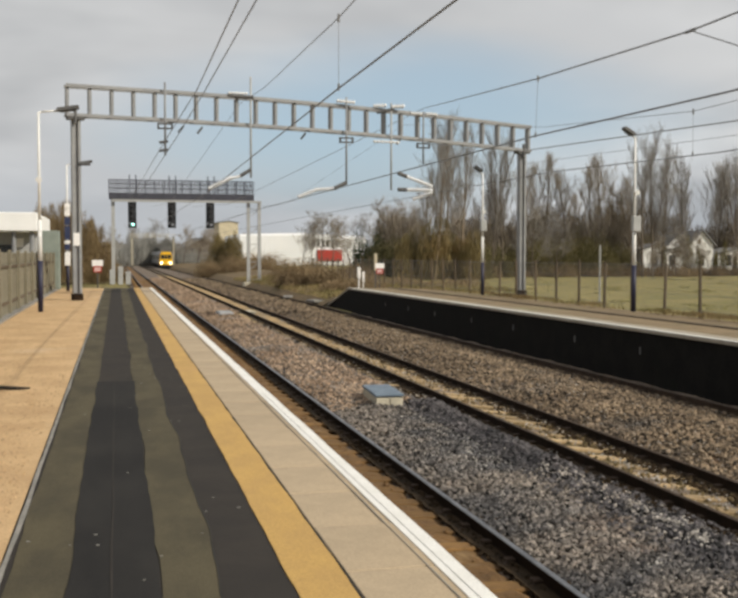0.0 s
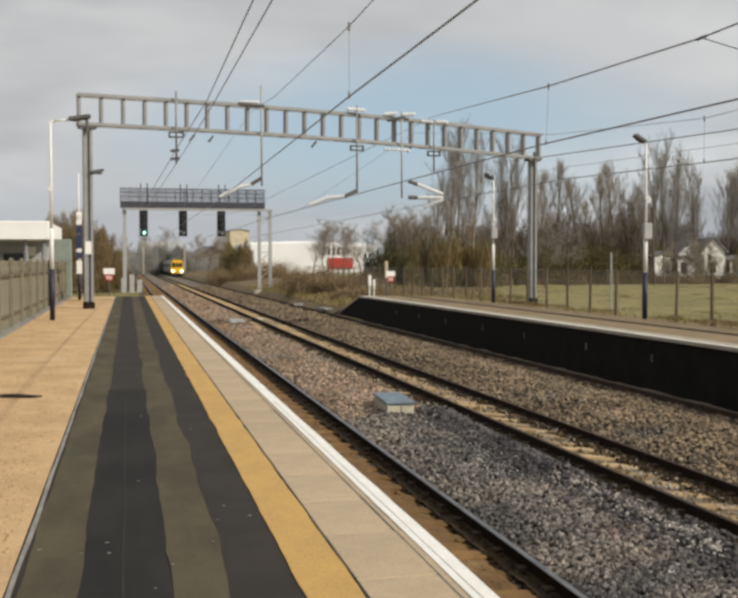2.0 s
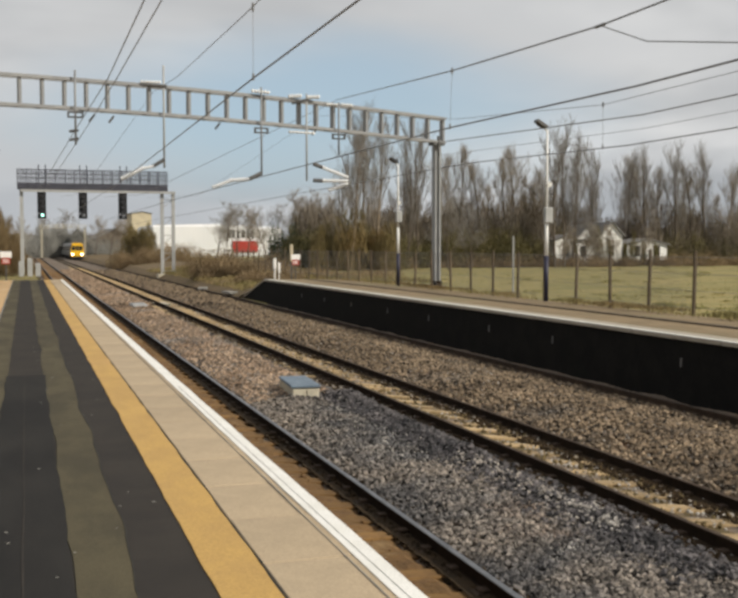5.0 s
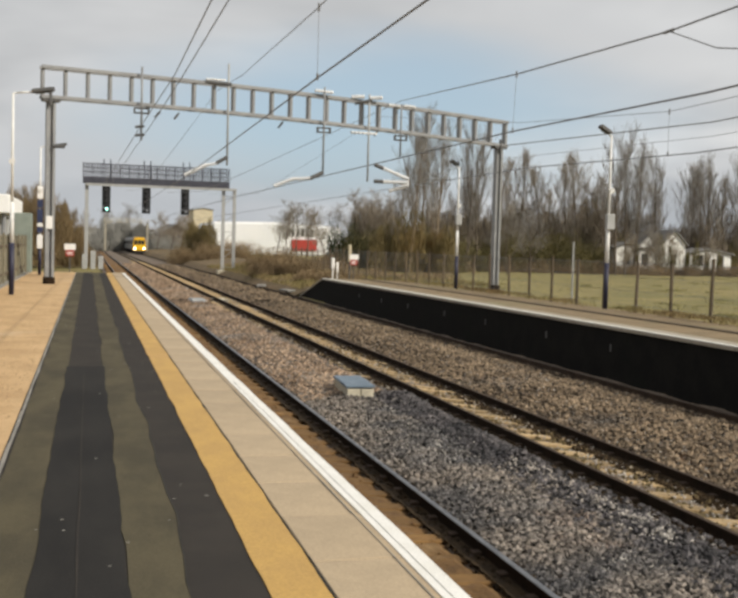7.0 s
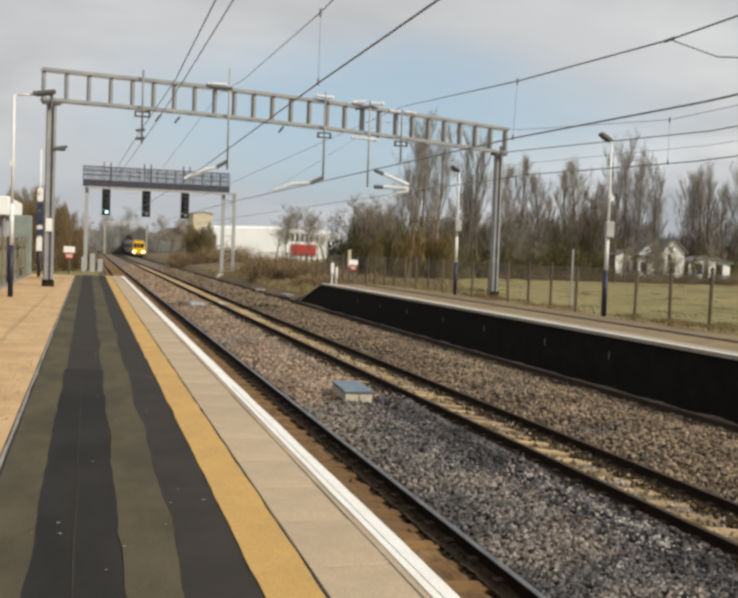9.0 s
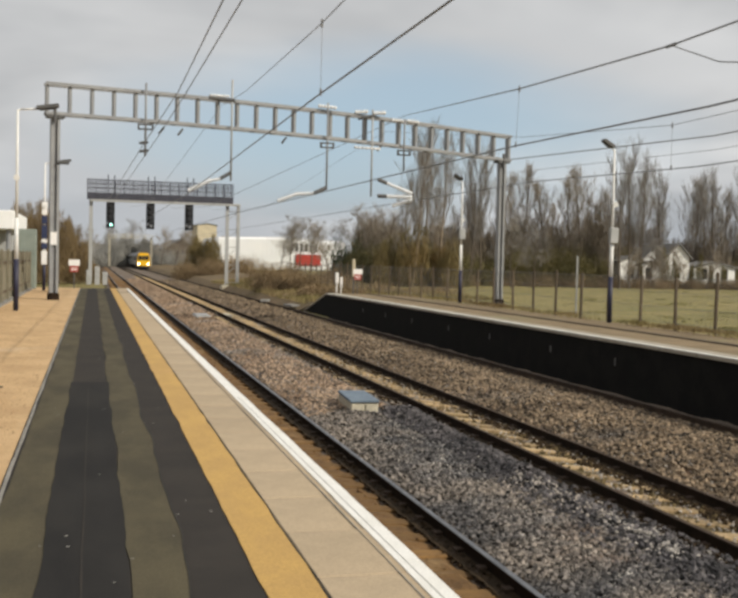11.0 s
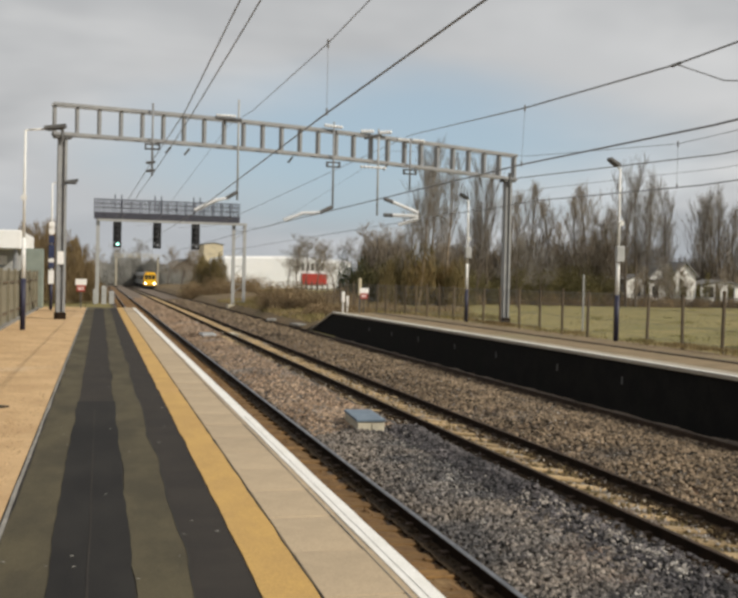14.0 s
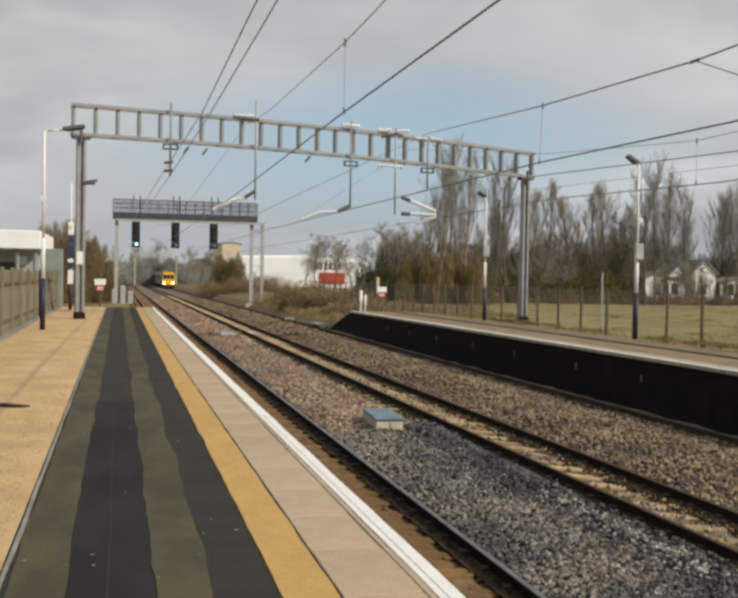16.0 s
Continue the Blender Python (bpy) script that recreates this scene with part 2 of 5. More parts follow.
SIGN_WHITE = material("white_sign", (0.88, 0.86, 0.83), (0.83, 0.81, 0.78), 3, 0.5)
SIGN_BLUE = material("blue_sign", (0.025, 0.035, 0.085), (0.035, 0.045, 0.10), 3, 0.5)
PALE_GREEN = material("pale_green_cabinet", (0.25, 0.285, 0.245), (0.21, 0.245, 0.215), 2, 0.6)
GLASS_DARK = material("dark_window", (0.02, 0.023, 0.026), (0.03, 0.033, 0.036), 2, 0.15)
TRAIN_GREY = material("grey_train_side", (0.17, 0.175, 0.18), (0.13, 0.135, 0.14), 1, 0.4)
TRAIN_ROOF = material("dark_train_roof", (0.06, 0.06, 0.06), (0.08, 0.08, 0.08), 1, 0.7)
TRAIN_YELLOW = material("yellow_train_front", (0.85, 0.50, 0.02), (0.80, 0.46, 0.02), 1, 0.4)
CAR_SILVER = material("silver_car_paint", (0.55, 0.56, 0.57), (0.50, 0.51, 0.52), 1, 0.25, metal=0.4)
TYRE = material("black_tyre", (0.012, 0.012, 0.012), (0.02, 0.02, 0.02), 4, 0.9)
GREEN_LIGHT = glow("green_signal_light", (0.45, 1.0, 0.85), 3.0)
HEADLIGHT = glow("train_headlight", (1.0, 0.88, 0.55), 9.0)
LENS_GREY = material("unlit_signal_lens", (0.30, 0.31, 0.33), (0.25, 0.26, 0.28), 4, 0.2)


# ---- building helpers ----
def box(bm, x0, x1, y0, y1, z0, z1, rot=None, at=(0, 0, 0)):
    vs = []
    for z in (z0, z1):
        for x, y in ((x0, y0), (x1, y0), (x1, y1), (x0, y1)):
            v = Vector((x, y, z))
            if rot is not None:
                v = rot @ v
            vs.append(bm.verts.new(v + Vector(at)))
    for f in ((3, 2, 1, 0), (4, 5, 6, 7), (0, 1, 5, 4), (1, 2, 6, 5), (2, 3, 7, 6), (3, 0, 4, 7)):
        bm.faces.new([vs[i] for i in f])


def tube(bm, p, q, r0, r1=None, n=8, caps=True):
    r1 = r0 if r1 is None else r1
    p, q = Vector(p), Vector(q)
    d = (q - p).normalized()
    u = d.orthogonal().normalized()
    w = d.cross(u)
    rings = []
    for c, r in ((p, r0), (q, r1)):
        rings.append([bm.verts.new(c + r * (math.cos(2 * math.pi * i / n) * u + math.sin(2 * math.pi * i / n) * w)) for i in range(n)])
    for i in range(n):
        j = (i + 1) % n
        bm.faces.new((rings[0][i], rings[0][j], rings[1][j], rings[1][i]))
    if caps:
        bm.faces.new(rings[0][::-1])
        bm.faces.new(rings[1])


def extrude_profile(bm, prof, y0, y1):
    """A closed outline of (x, z) drawn out along y."""
    a = [bm.verts.new((x, y0, z)) for x, z in prof]
    b = [bm.verts.new((x, y1, z)) for x, z in prof]
    n = len(prof)
    for i in range(n):
        j = (i + 1) % n
        bm.faces.new((a[i], a[j], b[j], b[i]))
    bm.faces.new(a[::-1])
    bm.faces.new(b)


def soften(bm, w=0.01, seg=1):
    bmesh.ops.recalc_face_normals(bm, faces=bm.faces[:])
    sharp = [e for e in bm.edges if len(e.link_faces) == 2 and e.calc_face_angle(0) > 0.6]
    bmesh.ops.bevel(bm, geom=sharp, offset=w, segments=seg, affect="EDGES", clamp_overlap=True)


def part(name, bm, mat, parent=None, label="", smooth=False):
    me = bpy.data.meshes.new(name)
    bmesh.ops.recalc_face_normals(bm, faces=bm.faces[:])
    bm.to_mesh(me)
    bm.free()
    me.materials.append(mat)
    if smooth:
        me.polygons.foreach_set("use_smooth", [True] * len(me.polygons))
    ob = new(name, me)
    ob.parent = parent
    return tagged(ob, label)


def thing(name, at, label, category, group="", kind="", turn=0):
    ob = new(name)
    ob.empty_display_size = 0.3
    ob.matrix_basis = pose(*at, 0, 0, turn)
    return tagged(ob, label, category, group, kind)


def raw(name, verts, faces, mat, label="", category="", kind="stuff", parent=None):
    me = bpy.data.meshes.new(name)
    me.from_pydata(verts, [], faces)
    me.update()
    me.materials.append(mat)
    ob = new(name, me)
    ob.parent = parent
    return tagged(ob, label, category, kind=kind)


def BM():
    return bmesh.new()


def bent(bm, points, r, n=6):
    for p, q in zip(points, points[1:]):
        tube(bm, p, q, r, n=n)


def mid_sag(p, q, sag, steps=8):
    p, q = Vector(p), Vector(q)
    return [p.lerp(q, i / steps) - Vector((0, 0, sag * 4 * (i / steps) * (1 - i / steps))) for i in range(steps + 1)]


# ---- ground ----
rng = random.Random(4)


def ground_height(x, y):
    """Low ground round the station: track bed level near the rails, the field a little higher."""
    if x > 12:
        h = -0.58 + 0.12 * noise.noise((x * 0.05, y * 0.05, 3)) + 0.28 * max(0, 1 - (x - 12) / 14)
        return h - 0.75 * max(0, 1 - (x - 12) / 6) * (1 if y > 54.5 else 0) - (1.0 if x < 15 and y < 54.5 else 0)
    return -1.55


gv, gf = [], []
xs = [-900, -400, -150, -60, -20, -5, 1.5, 12, 13, 14.5, 16, 18, 21, 25, 30, 36, 44, 55, 70, 90, 120, 170, 260, 450, 900]
ys = [-300, -100, -30, 0, 10, 20, 30, 40, 46, 50, 54, 58, 64, 72, 80, 90, 100, 115, 135, 160, 200, 260, 400, 700, 1200, 2600]
for y in ys:
    for x in xs:
        gv.append((x, y, ground_height(x, y)))
nx = len(xs)
for j in range(len(ys) - 1):
    for i in range(nx - 1):
        gf.append((j * nx + i, j * nx + i + 1, (j + 1) * nx + i + 1, (j + 1) * nx + i))
ground = raw("ground", gv, gf, GRASS, "flat field of pale winter grass around the railway", "ground", "structure")

# track bed: one sheet of ballast whose cross-section follows the shoulders and the canted tracks
PROFILE = [(1.3, -1.40), (1.9, -1.36), (3.45, -1.34), (3.75, -1.27), (4.5, -1.17), (5.3, -1.15), (5.85, -1.20), (6.0, -1.22), (7.5, -1.40), (7.7, -1.33),
           (8.3, -1.22), (9.2, -1.20), (9.8, -1.27), (10.6, -1.40), (11.3, -1.43), (12.2, -1.45), (13.5, -1.50)]


def bed(x):
    for (xa, za), (xb, zb) in zip(PROFILE, PROFILE[1:]):
        if xa <= x <= xb:
            return za + (zb - za) * (x - xa) / (xb - xa)
    return -1.5


def sheet(x0, x1, nxs, y_list, rough):
    vs, fs = [], []
    for y in y_list:
        for i in range(nxs + 1):
            x = x0 + (x1 - x0) * i / nxs
            z = bed(x) + rough * (noise.noise((x * 7, y * 7, 1)) + 2.6 * noise.noise((x * 1.3, y * 0.9, 5)))
            vs.append((x, y, z))
    for j in range(len(y_list) - 1):
        for i in range(nxs):
            a = j * (nxs + 1) + i
            fs.append((a, a + 1, a + nxs + 2, a + nxs + 1))
    return vs, fs


ylist = [-24 + 2 * i for i in range(13)] + [2 + 0.14 * i for i in range(int(48 / 0.14))]
y = ylist[-1]
while y < 700:
    y += 0.14 + (y - 49) * 0.03
    ylist.append(y)
bv, bf = sheet(1.3, 13.5, 110, [-60, -40] + ylist, 0.022)
ballast = raw("ballast_bed", bv, bf, BALLAST, "bed of grey and brown crushed stone under the tracks", "ballast", "structure")
fv, ff = [], []
for y in ylist:
    for i in range(13):
        x = 1.75 + 1.72 * i / 12
        fv.append((x, y, -1.260 - 0.033 * (x - 2.14) + 0.035 * noise.noise((x * 5, y * 5, 2)) - (0.05 if i in (0, 12) else 0)))
for j in range(len(ylist) - 1):
    for i in range(12):
        a = j * 13 + i
        ff.append((a, a + 1, a + 14, a + 13))
raw("rusty_ballast", fv, ff, FOUR_FOOT, "rust-stained brown stone between the rails beside the platform", "ballast", "structure")


fv, ff = [], []
for y in ylist:
    for i in range(11):
        x = 6.12 + 1.26 * i / 10
        fv.append((x, y, bed(x) + 0.0 + 0.03 * noise.noise((x * 6, y * 6, 2)) - (0.06 if i in (0, 10) else 0)))
for j in range(len(ylist) - 1):
    for i in range(10):
        a = j * 11 + i
        ff.append((a, a + 1, a + 12, a + 11))
raw("tan_ballast", fv, ff, FOUR_TAN, "tan stained stone between the rails of the middle track", "ballast", "structure")


def stones(name, count, xr, yr, mat, size, label, ridge=0.0):
    vs, fs = [], []
    r = random.Random(len(name) * 7 + count)
    while len(vs) < count * 6:
        u = r.random()
        y = yr[0] * (yr[1] / yr[0]) ** u
        x = r.uniform(*xr)
        lift = 0.0
        if ridge:
            m = (xr[0] + xr[1]) / 2
            x = min(max(r.gauss(m, (xr[1] - xr[0]) / 4), xr[0]), xr[1])
            lift = ridge * math.exp(-((x - m) / (xr[1] - xr[0]) * 3) ** 2) * (0.7 + 0.6 * noise.noise((y * 1.1, 2, 9)))
        s = size * r.uniform(0.55, 1.5)
        c = Vector((x, y, bed(x) + s * 0.25 + 0.03 + lift * r.uniform(0.2, 1.0) + 0.05 * noise.noise((x * 1.3, y * 0.9, 5)) + 0.02 * noise.noise((x * 5, y * 3, 8))))
        e = Euler((r.uniform(0, 3), r.uniform(0, 3), r.uniform(0, 3))).to_matrix()
        k = len(vs)
        for d in ((1, 0, 0), (-1, 0, 0), (0, 1, 0), (0, -1, 0), (0, 0, 1), (0, 0, -1)):
            vs.append(c + e @ (Vector(d) * s * r.uniform(0.6, 1.1)))
        for f in ((0, 2, 4), (2, 1, 4), (1, 3, 4), (3, 0, 4), (2, 0, 5), (1, 2, 5), (3, 1, 5), (0, 3, 5)):
            fs.append(tuple(k + i for i in f))
    return raw(name, [tuple(v) for v in vs], fs, mat, label, "ballast stones", "stuff")


stones("ballast_stones", 26000, (3.72, 5.54), (6.5, 42), STONE, 0.034, "loose grey and tan crushed ballast stones")
stones("ballast_stones", 26000, (7.60, 11.2), (9, 55), STONE_BROWN, 0.039, "loose brown and grey crushed ballast stones")
stones("ballast_stones", 15000, (3.8, 5.4), (18.5, 62), STONE_TAN, 0.042, "loose brown ballast stones between the tracks")
stones("ballast_stones", 900, (6.15, 7.35), (9, 40), FOUR_TAN, 0.030, "small ballast stones lying between the sleepers")
# the ridge's shaded side is painted by darker stones, here and nearer
stones("dark_ballast_stones", 6000, (5.05, 5.75), (12.4, 18.6), STONE_SHADE, 0.042, "ridge of ballast stones coloured dark for its shaded side", 0.16)
stones("dark_ballast_stones", 2600, (4.85, 5.85), (7.0, 12.9), STONE_SHADE, 0.036, "ballast stones coloured dark for shade beside the rail", 0.07)
stones("ballast_stones", 6000, (3.75, 5.7), (50, 130), STONE_TAN, 0.06, "loose brown ballast stones far along the line")
stones("ballast_stones", 6000, (7.6, 11.2), (50, 130), STONE_BROWN, 0.06, "loose brown ballast stones far along the line")
stones("pale_ballast_stones", 1100, (5.0, 5.7), (8.5, 19), CHIP, 0.024, "pale stones lying among the darker ballast", 0.12)
stones("pale_ballast_stones", 8000, (3.72, 11.2), (7, 55), CHIP, 0.022, "scattered pale chippings in the ballast")
stones("pale_ballast_stones", 5500, (4.2, 5.7), (6.5, 18), CHIP, 0.020, "pale chippings in the near ballast")
stones("rusty_ballast_stones", 500, (2.6, 3.35), (6, 30), FOUR_FOOT, 0.024, "rust-stained stones between the sleepers")

# blackened stones that widen the painted shadow along the rails
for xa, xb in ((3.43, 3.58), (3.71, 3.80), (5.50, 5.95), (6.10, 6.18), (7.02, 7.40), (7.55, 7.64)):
    stones("oily_ballast_stones", 3400 if xb - xa > 0.3 else 1300, (xa, xb), (7, 45), RAIL_SHADE, 0.026, "stones coloured near black as the shadow beside the rail")

# ---- tracks ----
RAIL = [(-0.065, 0), (0.065, 0), (0.065, 0.012), (0.012, 0.03), (0.010, 0.115), (0.035, 0.125), (0.035, 0.150), (-0.035, 0.150), (-0.035, 0.125), (-0.010, 0.115), (-0.012, 0.03), (-0.065, 0.012)]


def track(label, left, right, sleeper_mat, y_end, sleeper_drop=0.0, polished=True, step=0.65):
    (xl, zl), (xr, zr) = left, right
    root = thing("railway_track", ((xl + xr) / 2, 0, (zl + zr) / 2), label, "track", "railway tracks")
    cx, cz = root.location.x, root.location.z
    for x, z in (left, right):
        bm = BM()
        extrude_profile(bm, [(px + x - cx, pz + z - cz - 0.156) for px, pz in RAIL], -40, 650)
        rail = part("rail", bm, RUST if polished else RUST_BROWN, root, "rusty dark rail" if polished else "brown rusty rail")
        bm = BM()
        box(bm, x - cx - 0.03, x - cx + 0.03, -40, 650, z - cz - 0.0055, z - cz + 0.0)
        part("rail_head", bm, STEEL if x < 5 else RUST_BROWN, rail, "worn shiny running surface" if x < 5 else "rusty running surface")
    tilt = math.atan2(zr - zl, xr - xl)
    bm = BM()
    box(bm, -0.15, 0.15, -0.09, 0.09, -0.004, 0.03)
    box(bm, -0.10, 0.10, -0.06, 0.06, 0.026, 0.06)
    soften(bm, 0.01)
    chair = part("rail_chair", bm, RUST_BROWN, root, "dark cast rail chair")
    bm = BM()
    box(bm, -1.27, 1.27, -0.125, 0.125, -0.13, 0.0)
    soften(bm, 0.012)
    first = part("sleeper", bm, sleeper_mat, root)
    y, k = -22.0, 0
    while y < y_end:
        o = first if k == 0 else new("sleeper", first.data)
        o.parent = root
        o.matrix_basis = pose(rng.uniform(-0.02, 0.02), y, -0.158 - sleeper_drop + rng.uniform(-0.008, 0.008), 0, -math.degrees(tilt), rng.uniform(-0.8, 0.8))
        for x, z in (left, right):
            c = chair if k == 0 and x == xl else new("rail_chair", chair.data)
            c.parent = root
            c.location = (x - cx, y, z - cz - 0.158)
        y += step
        k += 1
    # a dark sheet along each rail, the rail's shadow painted as colour
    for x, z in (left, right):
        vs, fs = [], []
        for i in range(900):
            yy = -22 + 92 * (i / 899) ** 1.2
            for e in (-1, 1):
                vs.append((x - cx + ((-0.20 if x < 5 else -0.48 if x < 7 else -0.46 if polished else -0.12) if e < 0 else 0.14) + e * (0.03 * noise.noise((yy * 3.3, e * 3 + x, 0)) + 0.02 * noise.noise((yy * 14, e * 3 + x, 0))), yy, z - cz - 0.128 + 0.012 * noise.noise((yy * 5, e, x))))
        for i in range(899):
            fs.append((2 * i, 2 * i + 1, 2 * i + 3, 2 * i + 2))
        raw("rail_shade_strip", vs, fs, RAIL_SHADE, "dark strip painted as the shadow along the rail", "", "stuff", root)
    return root


track("rusty rails on brown sleepers beside the platform", (2.14, -1.10), (3.64, -1.15), SLEEPER, 130)
track("canted middle track with pale stained sleepers", (6.02, -1.04), (7.47, -1.205), SLEEPER_PALE, 150, -0.006)
track("rusty far track half buried in ballast", (9.78, -1.25), (11.25, -1.25), SLEEPER, 80, 0.02, False)

# ---- near platform ----
PLAT_END = 53.0
platform = thing("platform", (0, 0, 0), "station platform of tan gravel, asphalt strips and concrete coping", "platform", kind="structure")
bm = BM()
extrude_profile(bm, [(-9, -1.6), (1.52, -1.6), (1.52, -0.09), (1.05, -0.09), (1.05, -0.004), (-9, -0.004)], -40, PLAT_END)
part("platform_body", bm, WALL_DARK, platform, "dark brick platform wall")
bm = BM()
extrude_profile(bm, [(-9, -0.02), (-0.6, -0.02), (-0.6, 0.0), (-9, 0.012)], -40, PLAT_END)
part("gravel_surface", bm, GRAVEL, platform, "tan rolled gravel surface")


def strip(name, xa, xb, z, mat, label="", wob=0.012, y0=-22.0, y1=PLAT_END, seed=0, freq=0.8, edges=(0, 1)):
    vs, fs = [], []
    n = 340
    for i in range(n + 1):
        y = y0 + (y1 - y0) * i / n
        for k, x in zip(edges, (xa, xb)):
            vs.append((x + wob * 2 * noise.noise((y * freq, seed + k * 9.1, 0)) + wob * noise.noise((y * 3.1 * freq, seed + k * 5, 4)), y, z))
    m = len(vs)
    vs += [(x, y, z - 0.012) for x, y, _ in vs]
    for i in range(n):
        a = 2 * i
        fs.append((a, a + 1, a + 3, a + 2))
        fs.append((a, a + 2, m + a + 2, m + a))
        fs.append((a + 1, m + a + 1, m + a + 3, a + 3))
    return raw(name, vs, fs, mat, label, "", "", platform)


strip("kerb_edging", -0.585, -0.56, 0.006, KERB, "thin grey kerb edging", 0.006)
strip("asphalt_strip", -0.56, 1.10, 0.000, ASPHALT_MID, "patched dark asphalt", 0.0)
strip("asphalt_strip", -0.54, -0.22, 0.005, ASPHALT_OLD, "worn olive-grey asphalt strip", 0.012, seed=2)
strip("asphalt_strip", -0.25, 0.20, 0.009, ASPHALT, "fresh black asphalt strip", 0.012, y1=13.6, seed=5)
strip("asphalt_strip", -0.23, 0.18, 0.007, ASPHALT_MID, "patched dark asphalt strip", 0.012, y0=13.5, seed=6)
strip("asphalt_strip", 0.19, 0.50, 0.005, ASPHALT_OLD, "worn olive-grey asphalt strip", 0.026, seed=8, freq=0.5)
strip("joint", 0.497, 0.509, 0.0075, CRACK, "dark seam along the patched asphalt", 0.026, seed=8, freq=0.5, edges=(1, 1))
strip("joint", -0.040, -0.030, 0.0115, ASPHALT_MID, "faint seam in the black asphalt", 0.004, y1=13.5, seed=31)
strip("yellow_line", 0.82, 1.10, 0.006, YELLOW, "worn yellow safety line", 0.008, seed=11, freq=1.6)
strip("joint", 1.101, 1.111, 0.008, CRACK, "black uneven joint", 0.006, seed=14, freq=2.0)
bm = BM()
box(bm, 0, 0.604, 0.004, 0.886, -0.085, 0.006)
soften(bm, 0.006)
slab = part("coping_slab", bm, SLAB, platform)
k = 0
y = -19.0
while y < PLAT_END - 0.5:
    o = slab if k == 0 else new("coping_slab", slab.data)
    o.parent = platform
    o.location = (1.112, y, rng.uniform(-0.003, 0.002))
    y += 0.893
    k += 1
bm = BM()
box(bm, 1.112, 1.716, -40, -19.01, -0.085, 0.004)
part("coping_slab", bm, SLAB, platform)
strip("white_line", 1.586, 1.712, 0.0125, WHITE_LINE, "bright white platform edge line", 0.003, seed=21)
strip("groove", 1.630, 1.633, 0.0145, KERB, "fine groove in the white line", 0.0, seed=21, y1=12)
strip("groove", 1.540, 1.545, 0.0120, KERB, "fine groove beside the white line", 0.001, seed=22)
# end ramp of the platform
bm = BM()
vs = [bm.verts.new(v) for v in ((-9, PLAT_END, -0.006), (1.69, PLAT_END, -0.006), (1.69, PLAT_END + 9, -1.45), (-9, PLAT_END + 9, -1.45), (-9, PLAT_END, -1.6), (1.69, PLAT_END, -1.6))]
for f in ((0, 1, 2, 3), (1, 5, 2), (0, 3, 4), (4, 5, 1, 0)):
    bm.faces.new([vs[i] for i in f])
part("end_ramp", bm, DIRT, platform, "sloping earth-coloured end ramp")
# scrap of dark litter on the gravel
bm = BM()
for i in range(14):
    a = i / 13
    tube(bm, (-0.34 + 0.6 * a, 0.05 * math.sin(a * 5), 0.012), (-0.34 + 0.6 * (a + 0.07), 0.05 * math.sin((a + 0.07) * 5), 0.012), 0.012 + 0.02 * math.sin(math.pi * a), n=6)
rag = thing("litter", (-1.32, 13.1, 0.008), "dark twisted scrap lying on the gravel platform", "litter")
part("scrap", bm, CRACK, rag)

# ---- far platform ----
FZ, FX, FEND = -0.15, 12.18, 55.3
far = thing("platform", (FX, 0, FZ), "far platform with black brick face and pale coping", "platform", kind="structure")
# track-side face, its shadow carried by the dark brick colour
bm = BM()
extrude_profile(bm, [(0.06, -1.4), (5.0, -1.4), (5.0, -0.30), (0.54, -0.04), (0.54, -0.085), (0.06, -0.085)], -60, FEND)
part("platform_wall", bm, WALL_DARK, far, "brick platform face with its shade put into the black colour")
bm = BM()
extrude_profile(bm, [(0.59, -0.02), (5.2, -0.20), (5.2, -0.14), (3.3, -0.03), (0.59, 0.006)], -60, FEND)
part("gravel_surface", bm, DIRT, far, "brown gravel surface")
bm = BM()
extrude_profile(bm, [(2.22, -0.03), (2.40, -0.03), (2.40, 0.02), (2.22, 0.02)], -60, FEND)
part("kerb_edging", bm, FENCE_WOOD, far, "dark brown edging strip")
bm = BM()
box(bm, 0, 0.58, 0.004, 1.49, -0.08, 0.012)
soften(bm, 0.01)
slab = part("coping_slab", bm, SLAB_FAR, far)
for k in range(44):
    o = slab if k == 0 else new("coping_slab", slab.data)
    o.parent = far
    o.location = (0, FEND - 1.5 * (k + 1), rng.uniform(-0.003, 0.003))
bm = BM()
box(bm, 0.0, 0.10, -12, FEND, 0.004, 0.0165)
part("white_line", bm, WHITE_LINE, far, "white platform edge line")
RAMP, DROP = 6.2, 1.25
bm = BM()
vs = [bm.verts.new(v) for v in ((0.30, FEND, -0.01), (5.0, FEND, -0.05), (5.0, FEND + RAMP, -DROP), (0.30, FEND + RAMP, -DROP))]
bm.faces.new(vs)
r = bmesh.ops.extrude_face_region(bm, geom=bm.faces[:])
bmesh.ops.translate(bm, verts=[v for v in r["geom"] if isinstance(v, bmesh.types.BMVert)], vec=(0, 0, -0.05))
part("end_ramp", bm, DIRT, far, "sloping end ramp")
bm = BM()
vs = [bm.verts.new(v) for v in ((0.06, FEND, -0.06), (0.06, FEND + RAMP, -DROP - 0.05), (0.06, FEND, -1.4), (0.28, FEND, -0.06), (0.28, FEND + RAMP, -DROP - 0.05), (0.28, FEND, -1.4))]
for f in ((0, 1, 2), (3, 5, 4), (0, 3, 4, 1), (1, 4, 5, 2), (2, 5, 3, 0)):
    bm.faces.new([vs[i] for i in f])
